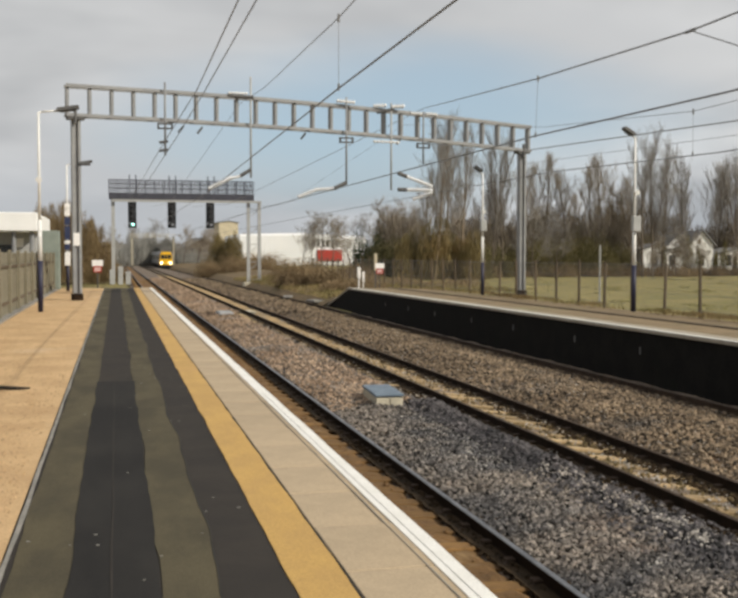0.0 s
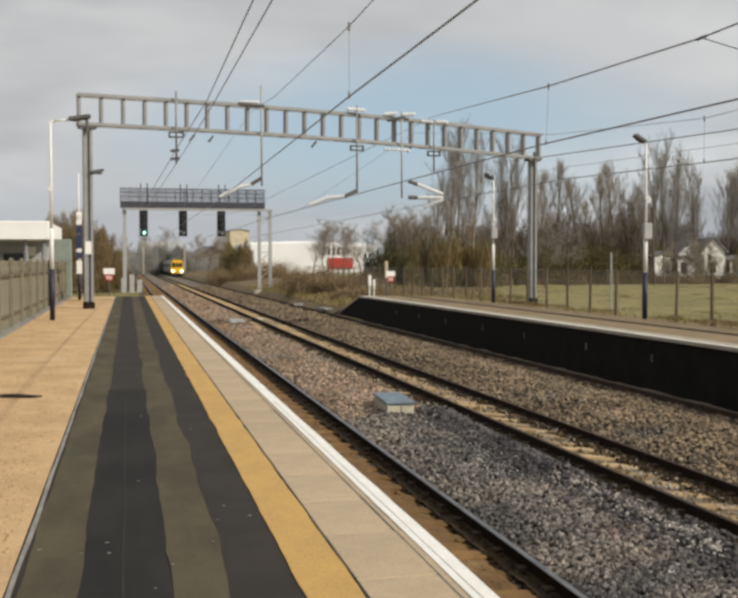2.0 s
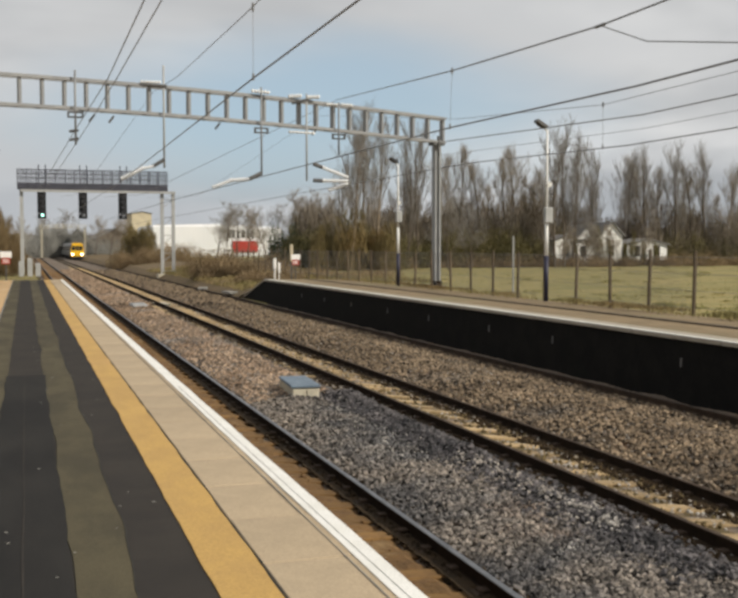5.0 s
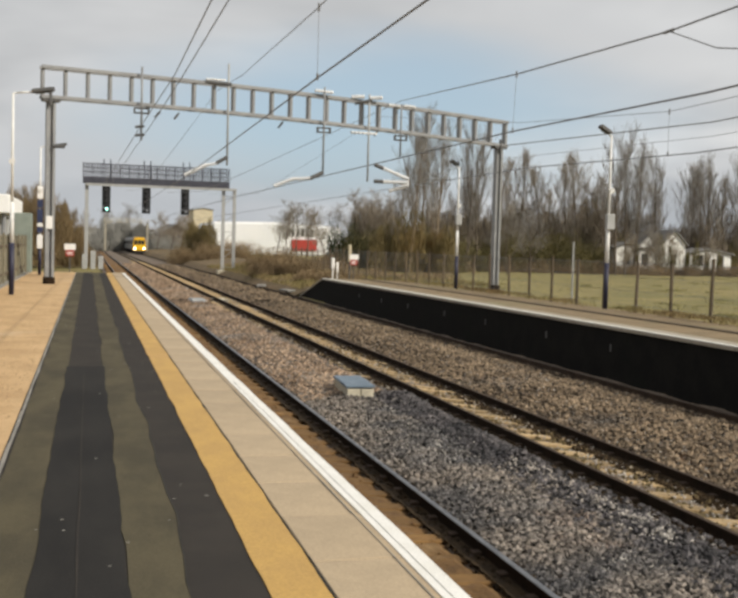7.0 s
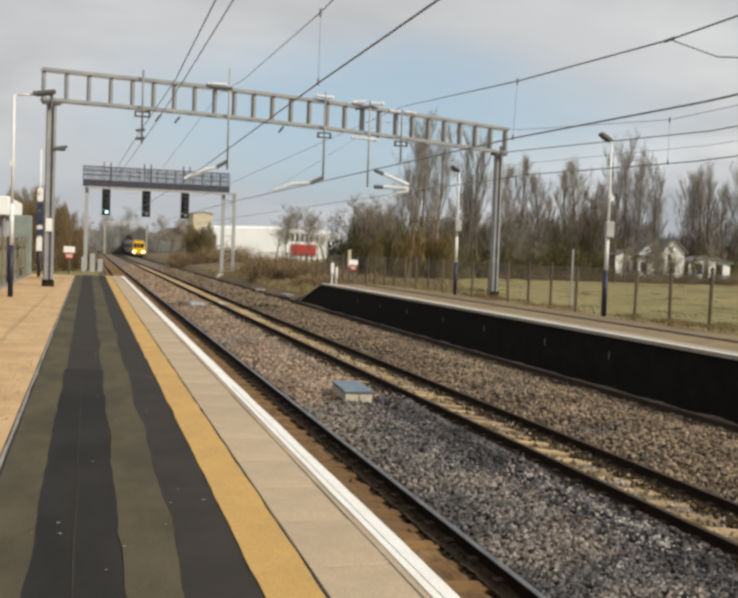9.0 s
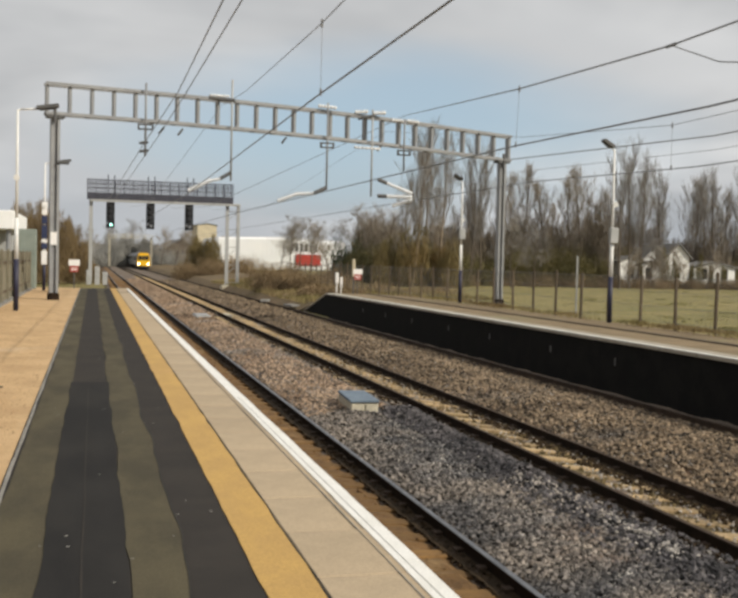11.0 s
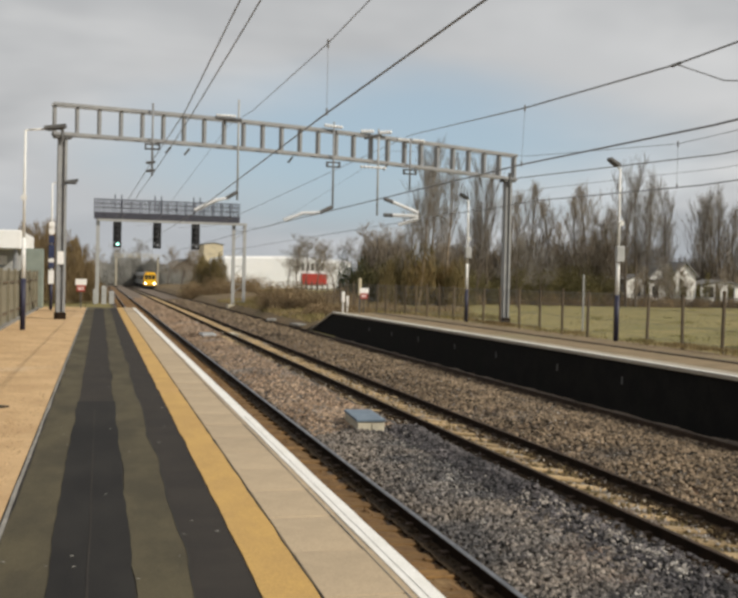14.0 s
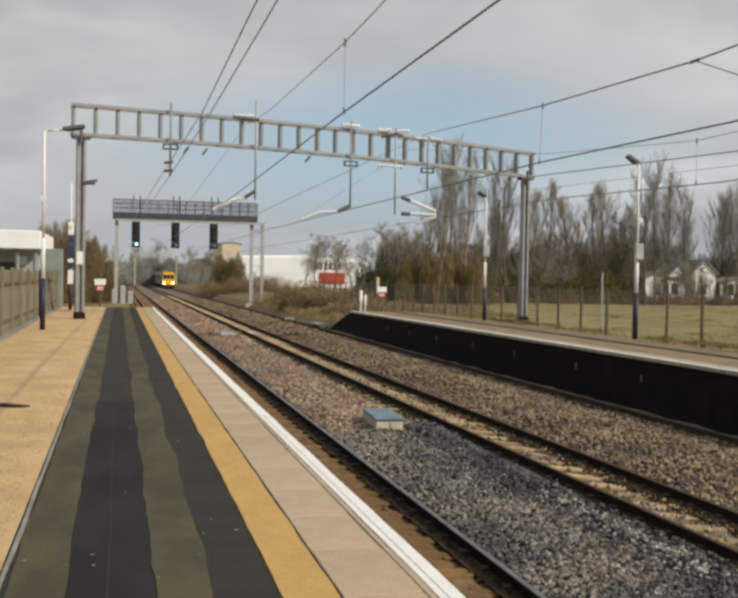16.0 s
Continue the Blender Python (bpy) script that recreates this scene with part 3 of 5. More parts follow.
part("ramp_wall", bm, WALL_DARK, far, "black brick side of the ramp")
bm = BM()
extrude_profile(bm, [(0.0, -0.08), (0.32, -0.08), (0.32, 0.0), (0.0, 0.0)], 0, RAMP)
rc = part("ramp_coping", bm, SLAB_FAR, far, "pale coping along the ramp")
rc.matrix_basis = pose(0, FEND, 0.014, -math.degrees(math.atan2(DROP, RAMP)), 0, 0)
for yy in (17.6, 22.9, 26.6, 31.2, 35.2, 39.6, 43.5, 47.4):
    bm = BM()
    box(bm, 0.040, 0.06, yy - 0.03, yy + 0.03, -0.62, -0.44)
    part("marker_plate", bm, GALV_DARK, far, "small grey plate")


# ---- lamps ----
def lamp(name, at, height, turn, label, head_len=0.62, reach=0.5, pitch=-9, box_z=None, sign_z=None):
    root = thing(name, at, label, "platform lamp", "platform lamps", turn=turn)
    fy = -1 if turn == 0 else 1     # the side that faces up the line
    bm = BM()
    tube(bm, (0, 0, 0), (0, 0, 1.45), 0.074, 0.074, 12)
    part("base_section", bm, NAVY, root, "dark navy lower pole", True)
    bm = BM()
    tube(bm, (0, 0, 1.44), (0, 0, 2.6), 0.062, 0.060, 10)
    tube(bm, (0, 0, 2.6), (0, 0, height), 0.044, 0.033, 10)
    part("pole", bm, LAMP_WHITE, root, "white steel pole", True)
    bm = BM()
    bent(bm, [(0, 0, height - 0.02), (0.08, 0, height + 0.02), (reach + 0.05, 0, height + 0.06)], 0.028, 8)
    part("arm", bm, LAMP_WHITE, root, "", True)
    bm = BM()
    tilt = Euler((0, radians(pitch), 0)).to_matrix()
    box(bm, 0, head_len, -0.13, 0.13, -0.02, 0.09, tilt, (reach, 0, height + 0.05))
    box(bm, 0.08, head_len - 0.1, -0.10, 0.10, -0.05, -0.015, tilt, (reach, 0, height + 0.05))
    soften(bm, 0.03, 2)
    part("lamp_head", bm, GALV_DARK, root, "dark grey lantern head")
    bm = BM()
    tube(bm, (0, 0, 3.75), (0.0, 0.2 * fy, 3.72), 0.05, 0.09, 8)
    part("loudspeaker", bm, LAMP_WHITE, root, "small white loudspeaker")
    if box_z:
        bm = BM()
        box(bm, -0.13, 0.15, min(0.06 * fy, 0.2 * fy), max(0.06 * fy, 0.2 * fy), box_z - 0.25, box_z + 0.25)
        soften(bm, 0.02)
        part("control_box", bm, GREY_BOX, root, "grey control box")
    if sign_z:
        for za, zb, m in sign_z:
            bm = BM()
            box(bm, -0.12, 0.12, -0.13, -0.10, za, zb)
            soften(bm, 0.008)
            part("sign_plate", bm, m, root)
    return root


lamp("platform_lamp", (-2.09, 31.0, 0), 5.62, 0, "white platform lamp on a navy base beside the fence")
lamp("platform_lamp", (-2.10, 48.6, 0), 5.62, 0, "white platform lamp with stacked blue and white signs",
     sign_z=[(1.15, 1.75, SIGN_WHITE), (1.85, 2.1, SIGN_BLUE), (2.12, 2.26, SIGN_WHITE), (2.3, 2.9, SIGN_BLUE), (2.95, 3.3, SIGN_BLUE), (3.35, 3.9, SIGN_WHITE)])
lamp("platform_lamp", (15.83, 30.1, FZ), 5.45, 180, "white platform lamp on a navy base on the far platform", 0.42, 0.06, -30, 2.75)
lamp("platform_lamp", (16.03, 44.7, FZ), 5.45, 180, "white platform lamp with grey box on the far platform", 0.42, 0.06, -30, 3.1)


# ---- overhead portal ----
def portal(label, left, right, top_l, depth, bars, detail=True, col=GALV):
    """left, right: feet of the masts; the truss runs between and a little past them."""
    l, r = Vector(left), Vector(right)
    root = thing("overhead_portal", left, label, "railway gantry", "overhead line portals")
    d = r - l
    flat_len = math.hypot(d.x, d.y)
    ux = Vector((d.x / flat_len, d.y / flat_len, 0))
    uy = Vector((-ux.y, ux.x, 0))
    slope = (top_l[1] - top_l[0]) / flat_len

    def at(s, w, z):
        bow = 0.16 * 4 * max(0.0, s / flat_len * (1 - s / flat_len))
        return ux * s + uy * w + Vector((0, 0, z + slope * s - l.z + bow))
    s0, s1 = -0.35, flat_len + 0.35
    for w in (-0.18, 0.18):
        for z in (top_l[0], top_l[0] - depth):
            bm = BM()
            rings = []
            for i in range(13):
                c = at(s0 + (s1 - s0) * i / 12, w, z)
                rings.append([bm.verts.new(c + uy * e + Vector((0, 0, g))) for e, g in ((-0.05, -0.055), (0.05, -0.055), (0.05, 0.055), (-0.05, 0.055))])
            for p, q in zip(rings, rings[1:]):
                for i in range(4):
                    bm.faces.new((p[i], p[(i + 1) % 4], q[(i + 1) % 4], q[i]))
            bm.faces.new(rings[0])
            bm.faces.new(rings[-1][::-1])
            part("chord", bm, col, root)
    bm = BM()
    box(bm, -0.05, 0.05, -0.135, 0.135, -depth + 0.05, -0.05)
    soften(bm, 0.006)
    first = part("batten_plate", bm, col, root)
    turn = math.degrees(math.atan2(ux.y, ux.x))
    for i in range(bars):
        o = first if i == 0 else new("batten_plate", first.data)
        o.parent = root
        o.matrix_basis = pose(*at(s0 + 0.06 + (s1 - s0 - 0.12) * i / (bars - 1), 0, top_l[0]), 0, 0, turn)
    for s, foot in ((0.0, 0.0), (flat_len, r.z - l.z)):
        bm = BM()
        ztop = top_l[0] + slope * s - l.z - depth
        c = ux * s
        rot = Matrix((ux, uy, Vector((0, 0, 1)))).transposed()
        for w in (-0.11, 0.11):
            box(bm, w - 0.045, w + 0.045, -0.12, 0.12, foot + 0.25, ztop, rot, c)
        box(bm, -0.12, 0.12, -0.02, 0.02, foot + 0.25, ztop, rot, c)
        part("mast", bm, col, root, "galvanised steel column")
        bm = BM()
        box(bm, -0.18, 0.18, -0.2, 0.2, foot - 0.02, foot + 0.24, rot, c)
        soften(bm, 0.02)
        part("mast_base", bm, RUST, root, "dark rusty base")
        bm = BM()
        box(bm, -0.30, 0.30, -0.2, 0.2, ztop - 0.14, ztop - 0.02, rot, c)
        tube(bm, c + Vector((0, -0.2, ztop - 0.3)), c + Vector((0, -0.2, ztop + 0.25)), 0.06)
        part("clamp", bm, GALV_DARK, root)
    return root, at


PL, PR = (-1.36, 38.8, 0.0), (17.21, 43.0, FZ)
portal_root, at = portal("galvanised steel portal carrying the overhead wires across the tracks", PL, PR, (7.58, 7.20), 1.03, 26)
PLV = Vector(PL)


def on_truss(x):
    """The portal's own coordinates at world x, at ground level."""
    f = (x - PL[0]) / (PR[0] - PL[0])
    return Vector((x - PL[0], (PR[1] - PL[1]) * f, 0.0))


def drop_post(x, ztop, zbot, label=""):
    c = on_truss(x) + Vector((0, -0.38, 0))
    bm = BM()
    tube(bm, c + Vector((0, 0, ztop)), c + Vector((0, 0, zbot)), 0.038, n=8)
    part("drop_post", bm, GREY_BOX if label else GALV, portal_root, label, True)
    return c


def insulator(p, q, sheds=9, r=0.075):
    """A ribbed insulator rod from p to q."""
    p, q = Vector(p), Vector(q)
    bm = BM()
    tube(bm, p, q, 0.035, n=8)
    for i in range(sheds):
        a = p.lerp(q, (i + 0.25) / sheds)
        b = p.lerp(q, (i + 0.75) / sheds)
        tube(bm, a, b, r * 1.2, r * 0.8, 10)
    return part("insulator", bm, PORCELAIN, portal_root, "white ribbed insulator", True)


def stub(p, q, r=0.05, mat=GALV_DARK, name="bracket"):
    bm = BM()
    tube(bm, p, q, r, n=8)
    part(name, bm, mat, portal_root)


def hanger(x, z):
    """The small frame that clamps a post under the truss."""
    c = on_truss(x) + Vector((0, -0.36, z))
    bm = BM()
    box(bm, -0.28, 0.28, -0.06, 0.06, -0.05, 0.0, None, c)
    box(bm, -0.28, 0.28, -0.06, 0.06, -0.22, -0.17, None, c)
    box(bm, -0.28, -0.22, -0.06, 0.06, -0.2, -0.02, None, c)
    box(bm, 0.22, 0.28, -0.06, 0.06, -0.2, -0.02, None, c)
    part("hanger", bm, GALV_DARK, portal_root)


V3 = Vector
c = drop_post(1.78, 7.9, 5.25)
hanger(1.78, 6.43)
for z in (5.72, 5.42):
    stub(c + V3((-0.22, 0, z)), c + V3((0.1, 0, z + 0.05)), 0.05)
c = drop_post(5.0, 8.35, 4.55, "long slender drop post")
insulator(c + V3((-1.6, -0.1, 4.10)), c + V3((-0.75, -0.05, 4.55)), 9, 0.08)
insulator(c + V3((-0.85, -0.05, 4.50)), c + V3((-0.35, 0, 4.62)), 5, 0.06)
stub(c + V3((-0.42, 0, 4.60)), c + V3((0, 0, 4.86)), 0.07)
stub(c + V3((-0.9, 0, 7.62)), c + V3((0.1, 0, 7.58)), 0.07)
insulator(c + V3((-0.85, 0, 7.72)), c + V3((-0.1, 0, 7.72)), 6, 0.05)
c = drop_post(8.9, 7.85, 4.40)
hanger(8.9, 6.28)
stub(c + V3((-0.5, 0, 4.25)), c + V3((0, 0, 4.5)), 0.08)
insulator(c + V3((-1.25, 0, 4.2)), c + V3((-0.5, 0, 4.25)), 8, 0.08)
insulator(c + V3((-1.95, 0, 3.9)), c + V3((-1.2, 0, 4.2)), 8, 0.08)
insulator(c + V3((-0.4, 0, 7.70)), c + V3((0.35, 0, 7.66)), 6, 0.075)
c = drop_post(10.85, 7.75, 4.25, "pale slender drop post")
for dz, e in ((4.95, 4.42), (4.28, 4.28), (4.0, 4.18)):
    a = c + V3((0.28 if e > 4.2 else 0.9, 0, dz - (0 if e > 4.2 else 0.1)))
    b = c + V3((1.75, 0, e))
    if e > 4.2:
        stub(a, a.lerp(b, 0.25), 0.08)
        insulator(a.lerp(b, 0.25), b, 12, 0.08)
    else:
        insulator(a, b, 9, 0.08)
for dx0 in (-0.75, 0.0):
    insulator(c + V3((dx0, 0, 7.60)), c + V3((dx0 + 0.55, 0, 7.65)), 5, 0.085)
insulator(c + V3((-0.75, 0, 6.2)), c + V3((0.35, 0, 6.18)), 7, 0.055)
stub(c + V3((-0.6, 0, 7.35)), c + V3((0.1, 0, 7.52)), 0.06)
c = drop_post(12.3, 7.5, 5.35)
hanger(12.3, 6.22)
for dx0 in (-0.55, 0.1):
    insulator(c + V3((dx0, 0, 7.42)), c + V3((dx0 + 0.5, 0, 7.40)), 5, 0.07)
for x in (3.05, 7.1, 11.2, 2.35):
    c = on_truss(x)
    stub(c + V3((-0.08, -0.3, 6.12)), c + V3((0.1, -0.3, 6.36)), 0.04)
c = on_truss(-1.36)
stub(c + V3((0.1, -0.1, 4.85)), c + V3((0.5, -0.1, 4.85)), 0.06)
bm = BM()
box(bm, -0.11, 0.11, -0.16, -0.13, 1.95, 2.4)
part("sign_plate", bm, SIGN_WHITE, portal_root, "small white number plate")
portal("distant buff steel portal over the tracks", (3.9, 270, -1.3), (14.2, 271, -1.3), (6.9, 6.9), 0.7, 7, col=CREAM)
portal("distant steel portal over the tracks", (-2.4, 345, -1.3), (15.5, 348, -1.3), (6.6, 6.6), 0.7, 7, col=GALV)

# ---- overhead wires ----
def wire(points, r=0.017, label="grey overhead wire above the tracks", name="overhead_wire"):
    root = thing(name, points[0], label, "wire", "overhead wires")
    bm = BM()
    o = V3(points[0])
    bent(bm, [V3(p) - o for p in points], r * 0.60, 6)
    part("cable", bm, WIRE, root)
    return root, o


def droppers(root, o, pairs):
    for p, q in pairs:
        bm = BM()
        tube(bm, V3(p) - o, V3(q) - o, 0.0035, n=5)
        tube(bm, V3(p) - o + V3((0, 0, 0.05)), V3(p) - o - V3((0, 0, 0.06)), 0.017, n=6)
        tube(bm, V3(q) - o + V3((0, 0, 0.06)), V3(q) - o - V3((0, 0, 0.03)), 0.016, n=6)
        part("dropper", bm, WIRE, root, "thin dropper wire")


M1 = [(2.5, -25, 5.6), (2.90, 8.0, 4.78), (2.93, 13.9, 4.79), (3.6, 26, 5.75), (4.65, 40.2, 7.4), (3.4, 70, 5.0), (3.2, 100, 6.2)]
C1 = [(2.9, -25, 3.83), (2.93, 13.9, 3.85), (3.35, 40.2, 3.98), (3.0, 100, 3.95), (3.0, 400, 3.9)]
wire(M1, 0.013)
r1, o1 = wire(C1, 0.02)
droppers(r1, o1, [((2.93, 13.9, 4.79), (2.93, 13.9, 3.85))])
M2 = [(7.6, -25, 5.4), (7.4, 4, 4.58), (7.35, 12.5, 4.55), (7.3, 17.5, 4.74), (12.4, 41.85, 7.68), (7.3, 70, 5.0), (7.0, 100, 6.2)]
C2 = [(7.5, -25, 3.6), (7.35, 11.6, 3.62), (7.3, 17.6, 3.74), (7.0, 36, 3.8), (6.8, 50, 3.85), (6.7, 100, 3.95), (6.7, 400, 3.9)]
wire(M2, 0.02)
r2, o2 = wire(C2, 0.022)
droppers(r2, o2, [((7.3, 17.5, 4.74), (7.3, 17.6, 3.74))])
wire([(7.35, 12.5, 4.55), (7.62, 11.8, 4.23), (9.5, 7.0, 3.4)], 0.014)
wire([(7.35, 12.38, 4.55), (7.35, 12.62, 4.55)], 0.035, "dark clamp where two overhead wires join", "wire_clamp")
M3 = [(11.0, -25, 4.5), (10.9, 18.4, 4.40), (11.0, 26, 5.0), (11.6, 42, 7.0), (11.0, 70, 5.0), (10.8, 100, 6.2)]
C3 = [(10.9, -25, 3.4), (10.9, 17.5, 3.52), (10.9, 25, 3.75), (11.3, 42, 3.9), (10.7, 100, 3.95), (10.6, 400, 3.9)]
wire(M3, 0.010)
r3, o3 = wire(C3, 0.018)
droppers(r3, o3, [((10.9, 18.4, 4.40), (10.9, 18.4, 3.56))])
wire([(17.4, -10, 5.5), (17.35, 27, 5.48), (17.1, 42.6, 6.12)], 0.03)
wire([(17.4, -10, 5.1), (17.35, 27, 5.07), (17.1, 42.6, 5.55)], 0.012)
wire([(2.1, -10, 6.1), (2.13, 18.2, 6.1), (2.2, 29.3, 6.15), (1.75, 39.2, 5.75), (1.2, 100, 6.6)], 0.022)
wire([(2.5, -10, 6.2), (2.5, 18.5, 6.2), (2.45, 29.7, 6.2), (2.2, 39.4, 5.95), (1.7, 100, 6.6)], 0.022)


# ---- signal gantry ----
SG = thing("signal_gantry", (0, 101, -1.3), "grey signal gantry with railed walkway over the tracks", "signal gantry")
SX0, SX1, DECK = -0.62, 12.9, 8.25
bm = BM()
box(bm, SX0, SX1, -0.5, 0.5, DECK - 0.10, DECK + 0.48)
soften(bm, 0.02)
part("walkway_deck", bm, WALKWAY, SG, "dark steel walkway")
bm = BM()
box(bm, SX0 + 0.3, SX1 + 0.7, -0.56, -0.3, DECK - 0.34, DECK - 0.12)
part("beam", bm, GREY_BOX, SG, "pale painted crossbeam")
for z in (0.95, 1.35, 1.72):
    for w in (-0.5, 0.5):
        bm = BM()
        tube(bm, (SX0, w, DECK + z), (SX1, w, DECK + z), 0.02, n=6)
        part("rail", bm, WALKWAY, SG)
bm = BM()
box(bm, -0.02, 0.02, -0.52, -0.48, DECK + 0.4, DECK + 1.74)
first = part("railing_post", bm, WALKWAY, SG)
for i in range(17):
    for w in (0, 1.0):
        if i == 0 and w == 0:
            first.location = (SX0, 0, 0)
            continue
        o = new("railing_post", first.data)
        o.parent = SG
        o.location = (SX0 + (SX1 - SX0) * i / 16, w, 0)
bm = BM()
for i in range(int((SX1 - SX0) / 0.14)):
    x = SX0 + i * 0.14
    box(bm, x, x + 0.065, -0.52, -0.50, DECK + 0.45, DECK + 1.72)
part("mesh_panel", bm, WALKWAY, SG, "fine railing mesh")
for x in (1.5, 5.15, 8.75):
    for w in (-0.25, 0.35):
        bm = BM()
        tube(bm, (x + w, -0.5, DECK + 0.4), (x + w, -0.5, DECK + 2.15), 0.05, n=6)
        part("ladder_hoop", bm, WALKWAY, SG)
for x, w in ((-0.25, 0.16), (12.4, 0.15), (13.45, 0.15)):
    bm = BM()
    box(bm, x - w, x + w, -0.15, 0.15, 0.3, DECK - 0.13)
    part("leg", bm, GREY_BOX, SG, "pale steel leg")
for i in range(9):
    z = 0.6 + i * 0.85
    bm = BM()
    tube(bm, (12.4, 0, z), (13.45, 0, z + (0.8 if i % 2 else 0)), 0.035, n=5)
    part("brace", bm, GREY_BOX, SG)
bm = BM()
box(bm, 11.9, 13.9, -0.6, 0.6, -0.1, 0.32)
soften(bm, 0.04)
part("footing", bm, CREAM, SG, "pale concrete footing")
for x in (-0.6, 0.15, 0.85):
    bm = BM()
    box(bm, x, x + 0.45, -1.2, -0.8, 0.2, 2.0 - abs(x) * 0.7)
    soften(bm, 0.03)
    part("equipment_case", bm, GREY_BOX, SG, "pale grey equipment case")
for x, lit in ((1.5, True), (5.15, False), (8.75, False)):
    bm = BM()
    box(bm, x - 0.38, x + 0.38, -0.35, 0.1, DECK - 2.75, DECK - 0.35)
    for k in range(4):
        tube(bm, (x, -0.35, DECK - 0.75 - k * 0.5), (x, -0.62, DECK - 0.72 - k * 0.5), 0.17, 0.17, 12)
    soften(bm, 0.02)
    head = part("signal_head", bm, DARK, SG, "black colour-light signal")
    bm = BM()
    tube(bm, (x + 0.05, -0.60, DECK - 2.45), (x + 0.05, -0.66, DECK - 2.45), 0.12, n=12)
    part("lens", bm, GREEN_LIGHT if lit else LENS_GREY, head, "lit green lens" if lit else "unlit lens")
    bm = BM()
    tube(bm, (x - 0.25, -0.4, DECK - 2.3), (x - 0.25, -0.5, DECK - 2.3), 0.11, n=10)
    part("route_plate", bm, LENS_GREY, head)


# ---- fences ----
left_fence = thing("boundary_fence", (-2.85, 0, 0), "olive-grey boarded fence with a dark rail along the platform", "fence")
bm = BM()
box(bm, -0.012, 0.012, 0, 0.235, 0.05, 1.68)
soften(bm, 0.004)
board = part("board", bm, FENCE_OLIVE, left_fence)
for k in range(230):
    o = board if k == 0 else new("board", board.data)
    o.parent = left_fence
    o.location = (0, -2 + k * 0.24, rng.uniform(-0.012, 0.012))
for z in (1.31, 0.35):
    bm = BM()
    box(bm, 0.015, 0.06, -2, 53, z - 0.03, z + 0.03)
    part("rail", bm, FENCE_WOOD, left_fence, "dark horizontal rail")
bm = BM()
box(bm, 0.02, 0.10, -0.05, 0.05, -0.05, 1.75)
post = part("post", bm, FENCE_OLIVE, left_fence)
for k in range(21):
    o = post if k == 0 else new("post", post.data)
    o.parent = left_fence
    o.location = (0, -1.5 + k * 2.6, 0)
bm = BM()
box(bm, 0.02, 0.22, -2, 53, -0.05, 0.05)
part("gravel_board", bm, KERB, left_fence, "pale concrete footing strip")

far_fence = thing("wire_fence", (16.9, 0, -0.28), "wire fence on dark wooden posts behind the far platform", "fence")
bm = BM()
box(bm, -0.04, 0.04, -0.04, 0.04, -0.1, 1.74)
soften(bm, 0.012)
post = part("post", bm, FENCE_WOOD, far_fence)
for k in range(34):
    o = post if k == 0 else new("post", post.data)
    o.parent = far_fence
    o.matrix_basis = pose(rng.uniform(-0.02, 0.02), 23.82 + k * 2.1, rng.uniform(-0.10, 0.08), rng.uniform(-1.2, 1.2), rng.uniform(-1.2, 1.2), 0)
for z in (0.25, 0.7, 1.15, 1.6):
    bm = BM()
    tube(bm, (0, 20, z), (0, 96, z), 0.006, n=5)
    part("strand", bm, WIRE, far_fence)
mv, mf = [], []
for k in range(900):
    y = 24 + k * 0.085
    for s in (1, -1):
        i = len(mv)
        mv += [(-0.002, y, 0.05), (-0.002, y + 0.008, 0.05), (-0.002, y + 0.008 + s * 0.8, 1.62), (-0.002, y + s * 0.8, 1.62)]
        mf.append((i, i + 1, i + 2, i + 3))
raw("wire_netting", mv, mf, WIRE, "thin rusty wire netting", "", "stuff", far_fence)
pole = thing("marker_post", (19.73, 40.5, -0.45), "slim pale post standing in the field", "post")
bm = BM()
tube(bm, (0, 0, 0), (0, 0, 2.5), 0.045, 0.04, 8)
part("shaft", bm, GREY_BOX, pole)


# ---- small things by the tracks ----
trough = thing("lineside_cover", (4.84, 19.0, -1.10), "concrete chamber with blue-grey lid in the ballast", "chamber", turn=-4)
bm = BM()
box(bm, -0.25, 0.25, -0.70, 0.70, -0.12, 0.14)
soften(bm, 0.015)
part("concrete_base", bm, CREAM, trough, "cream concrete sides")
bm = BM()
box(bm, -0.27, 0.27, -0.73, 0.73, 0.143, 0.195)
soften(bm, 0.012)
part("lid", bm, LID_BLUE, trough, "blue-grey lid")
for x in (-0.25, 0.01):
    bm = BM()
    box(bm, x + 0.01, x + 0.23, -0.722, -0.702, -0.08, 0.12)
    soften(bm, 0.008)
    part("end_block", bm, CREAM, trough)
slabs = thing("concrete_slab", (4.9, 49, -1.14), "pale broken concrete slab lying in the ballast", "slab")
bm = BM()
box(bm, -0.35, 0.35, -0.9, 0.9, -0.05, 0.14)
soften(bm, 0.05)
part("slab", bm, GREY_BOX, slabs)
for x, y, a in ((11.95, 64, 8), (11.4, 71, -12), (6.3, 52, 5)):
    s = thing("concrete_trough_lid", (x, y, -1.28), "loose pale concrete trough lid beside the rail", "concrete lid", "loose lids", turn=a)
    bm = BM()
    box(bm, -0.3, 0.3, -0.8, 0.8, 0.0, 0.14)
    soften(bm, 0.03)
    part("lid", bm, KERB if x > 8 else CREAM, s)


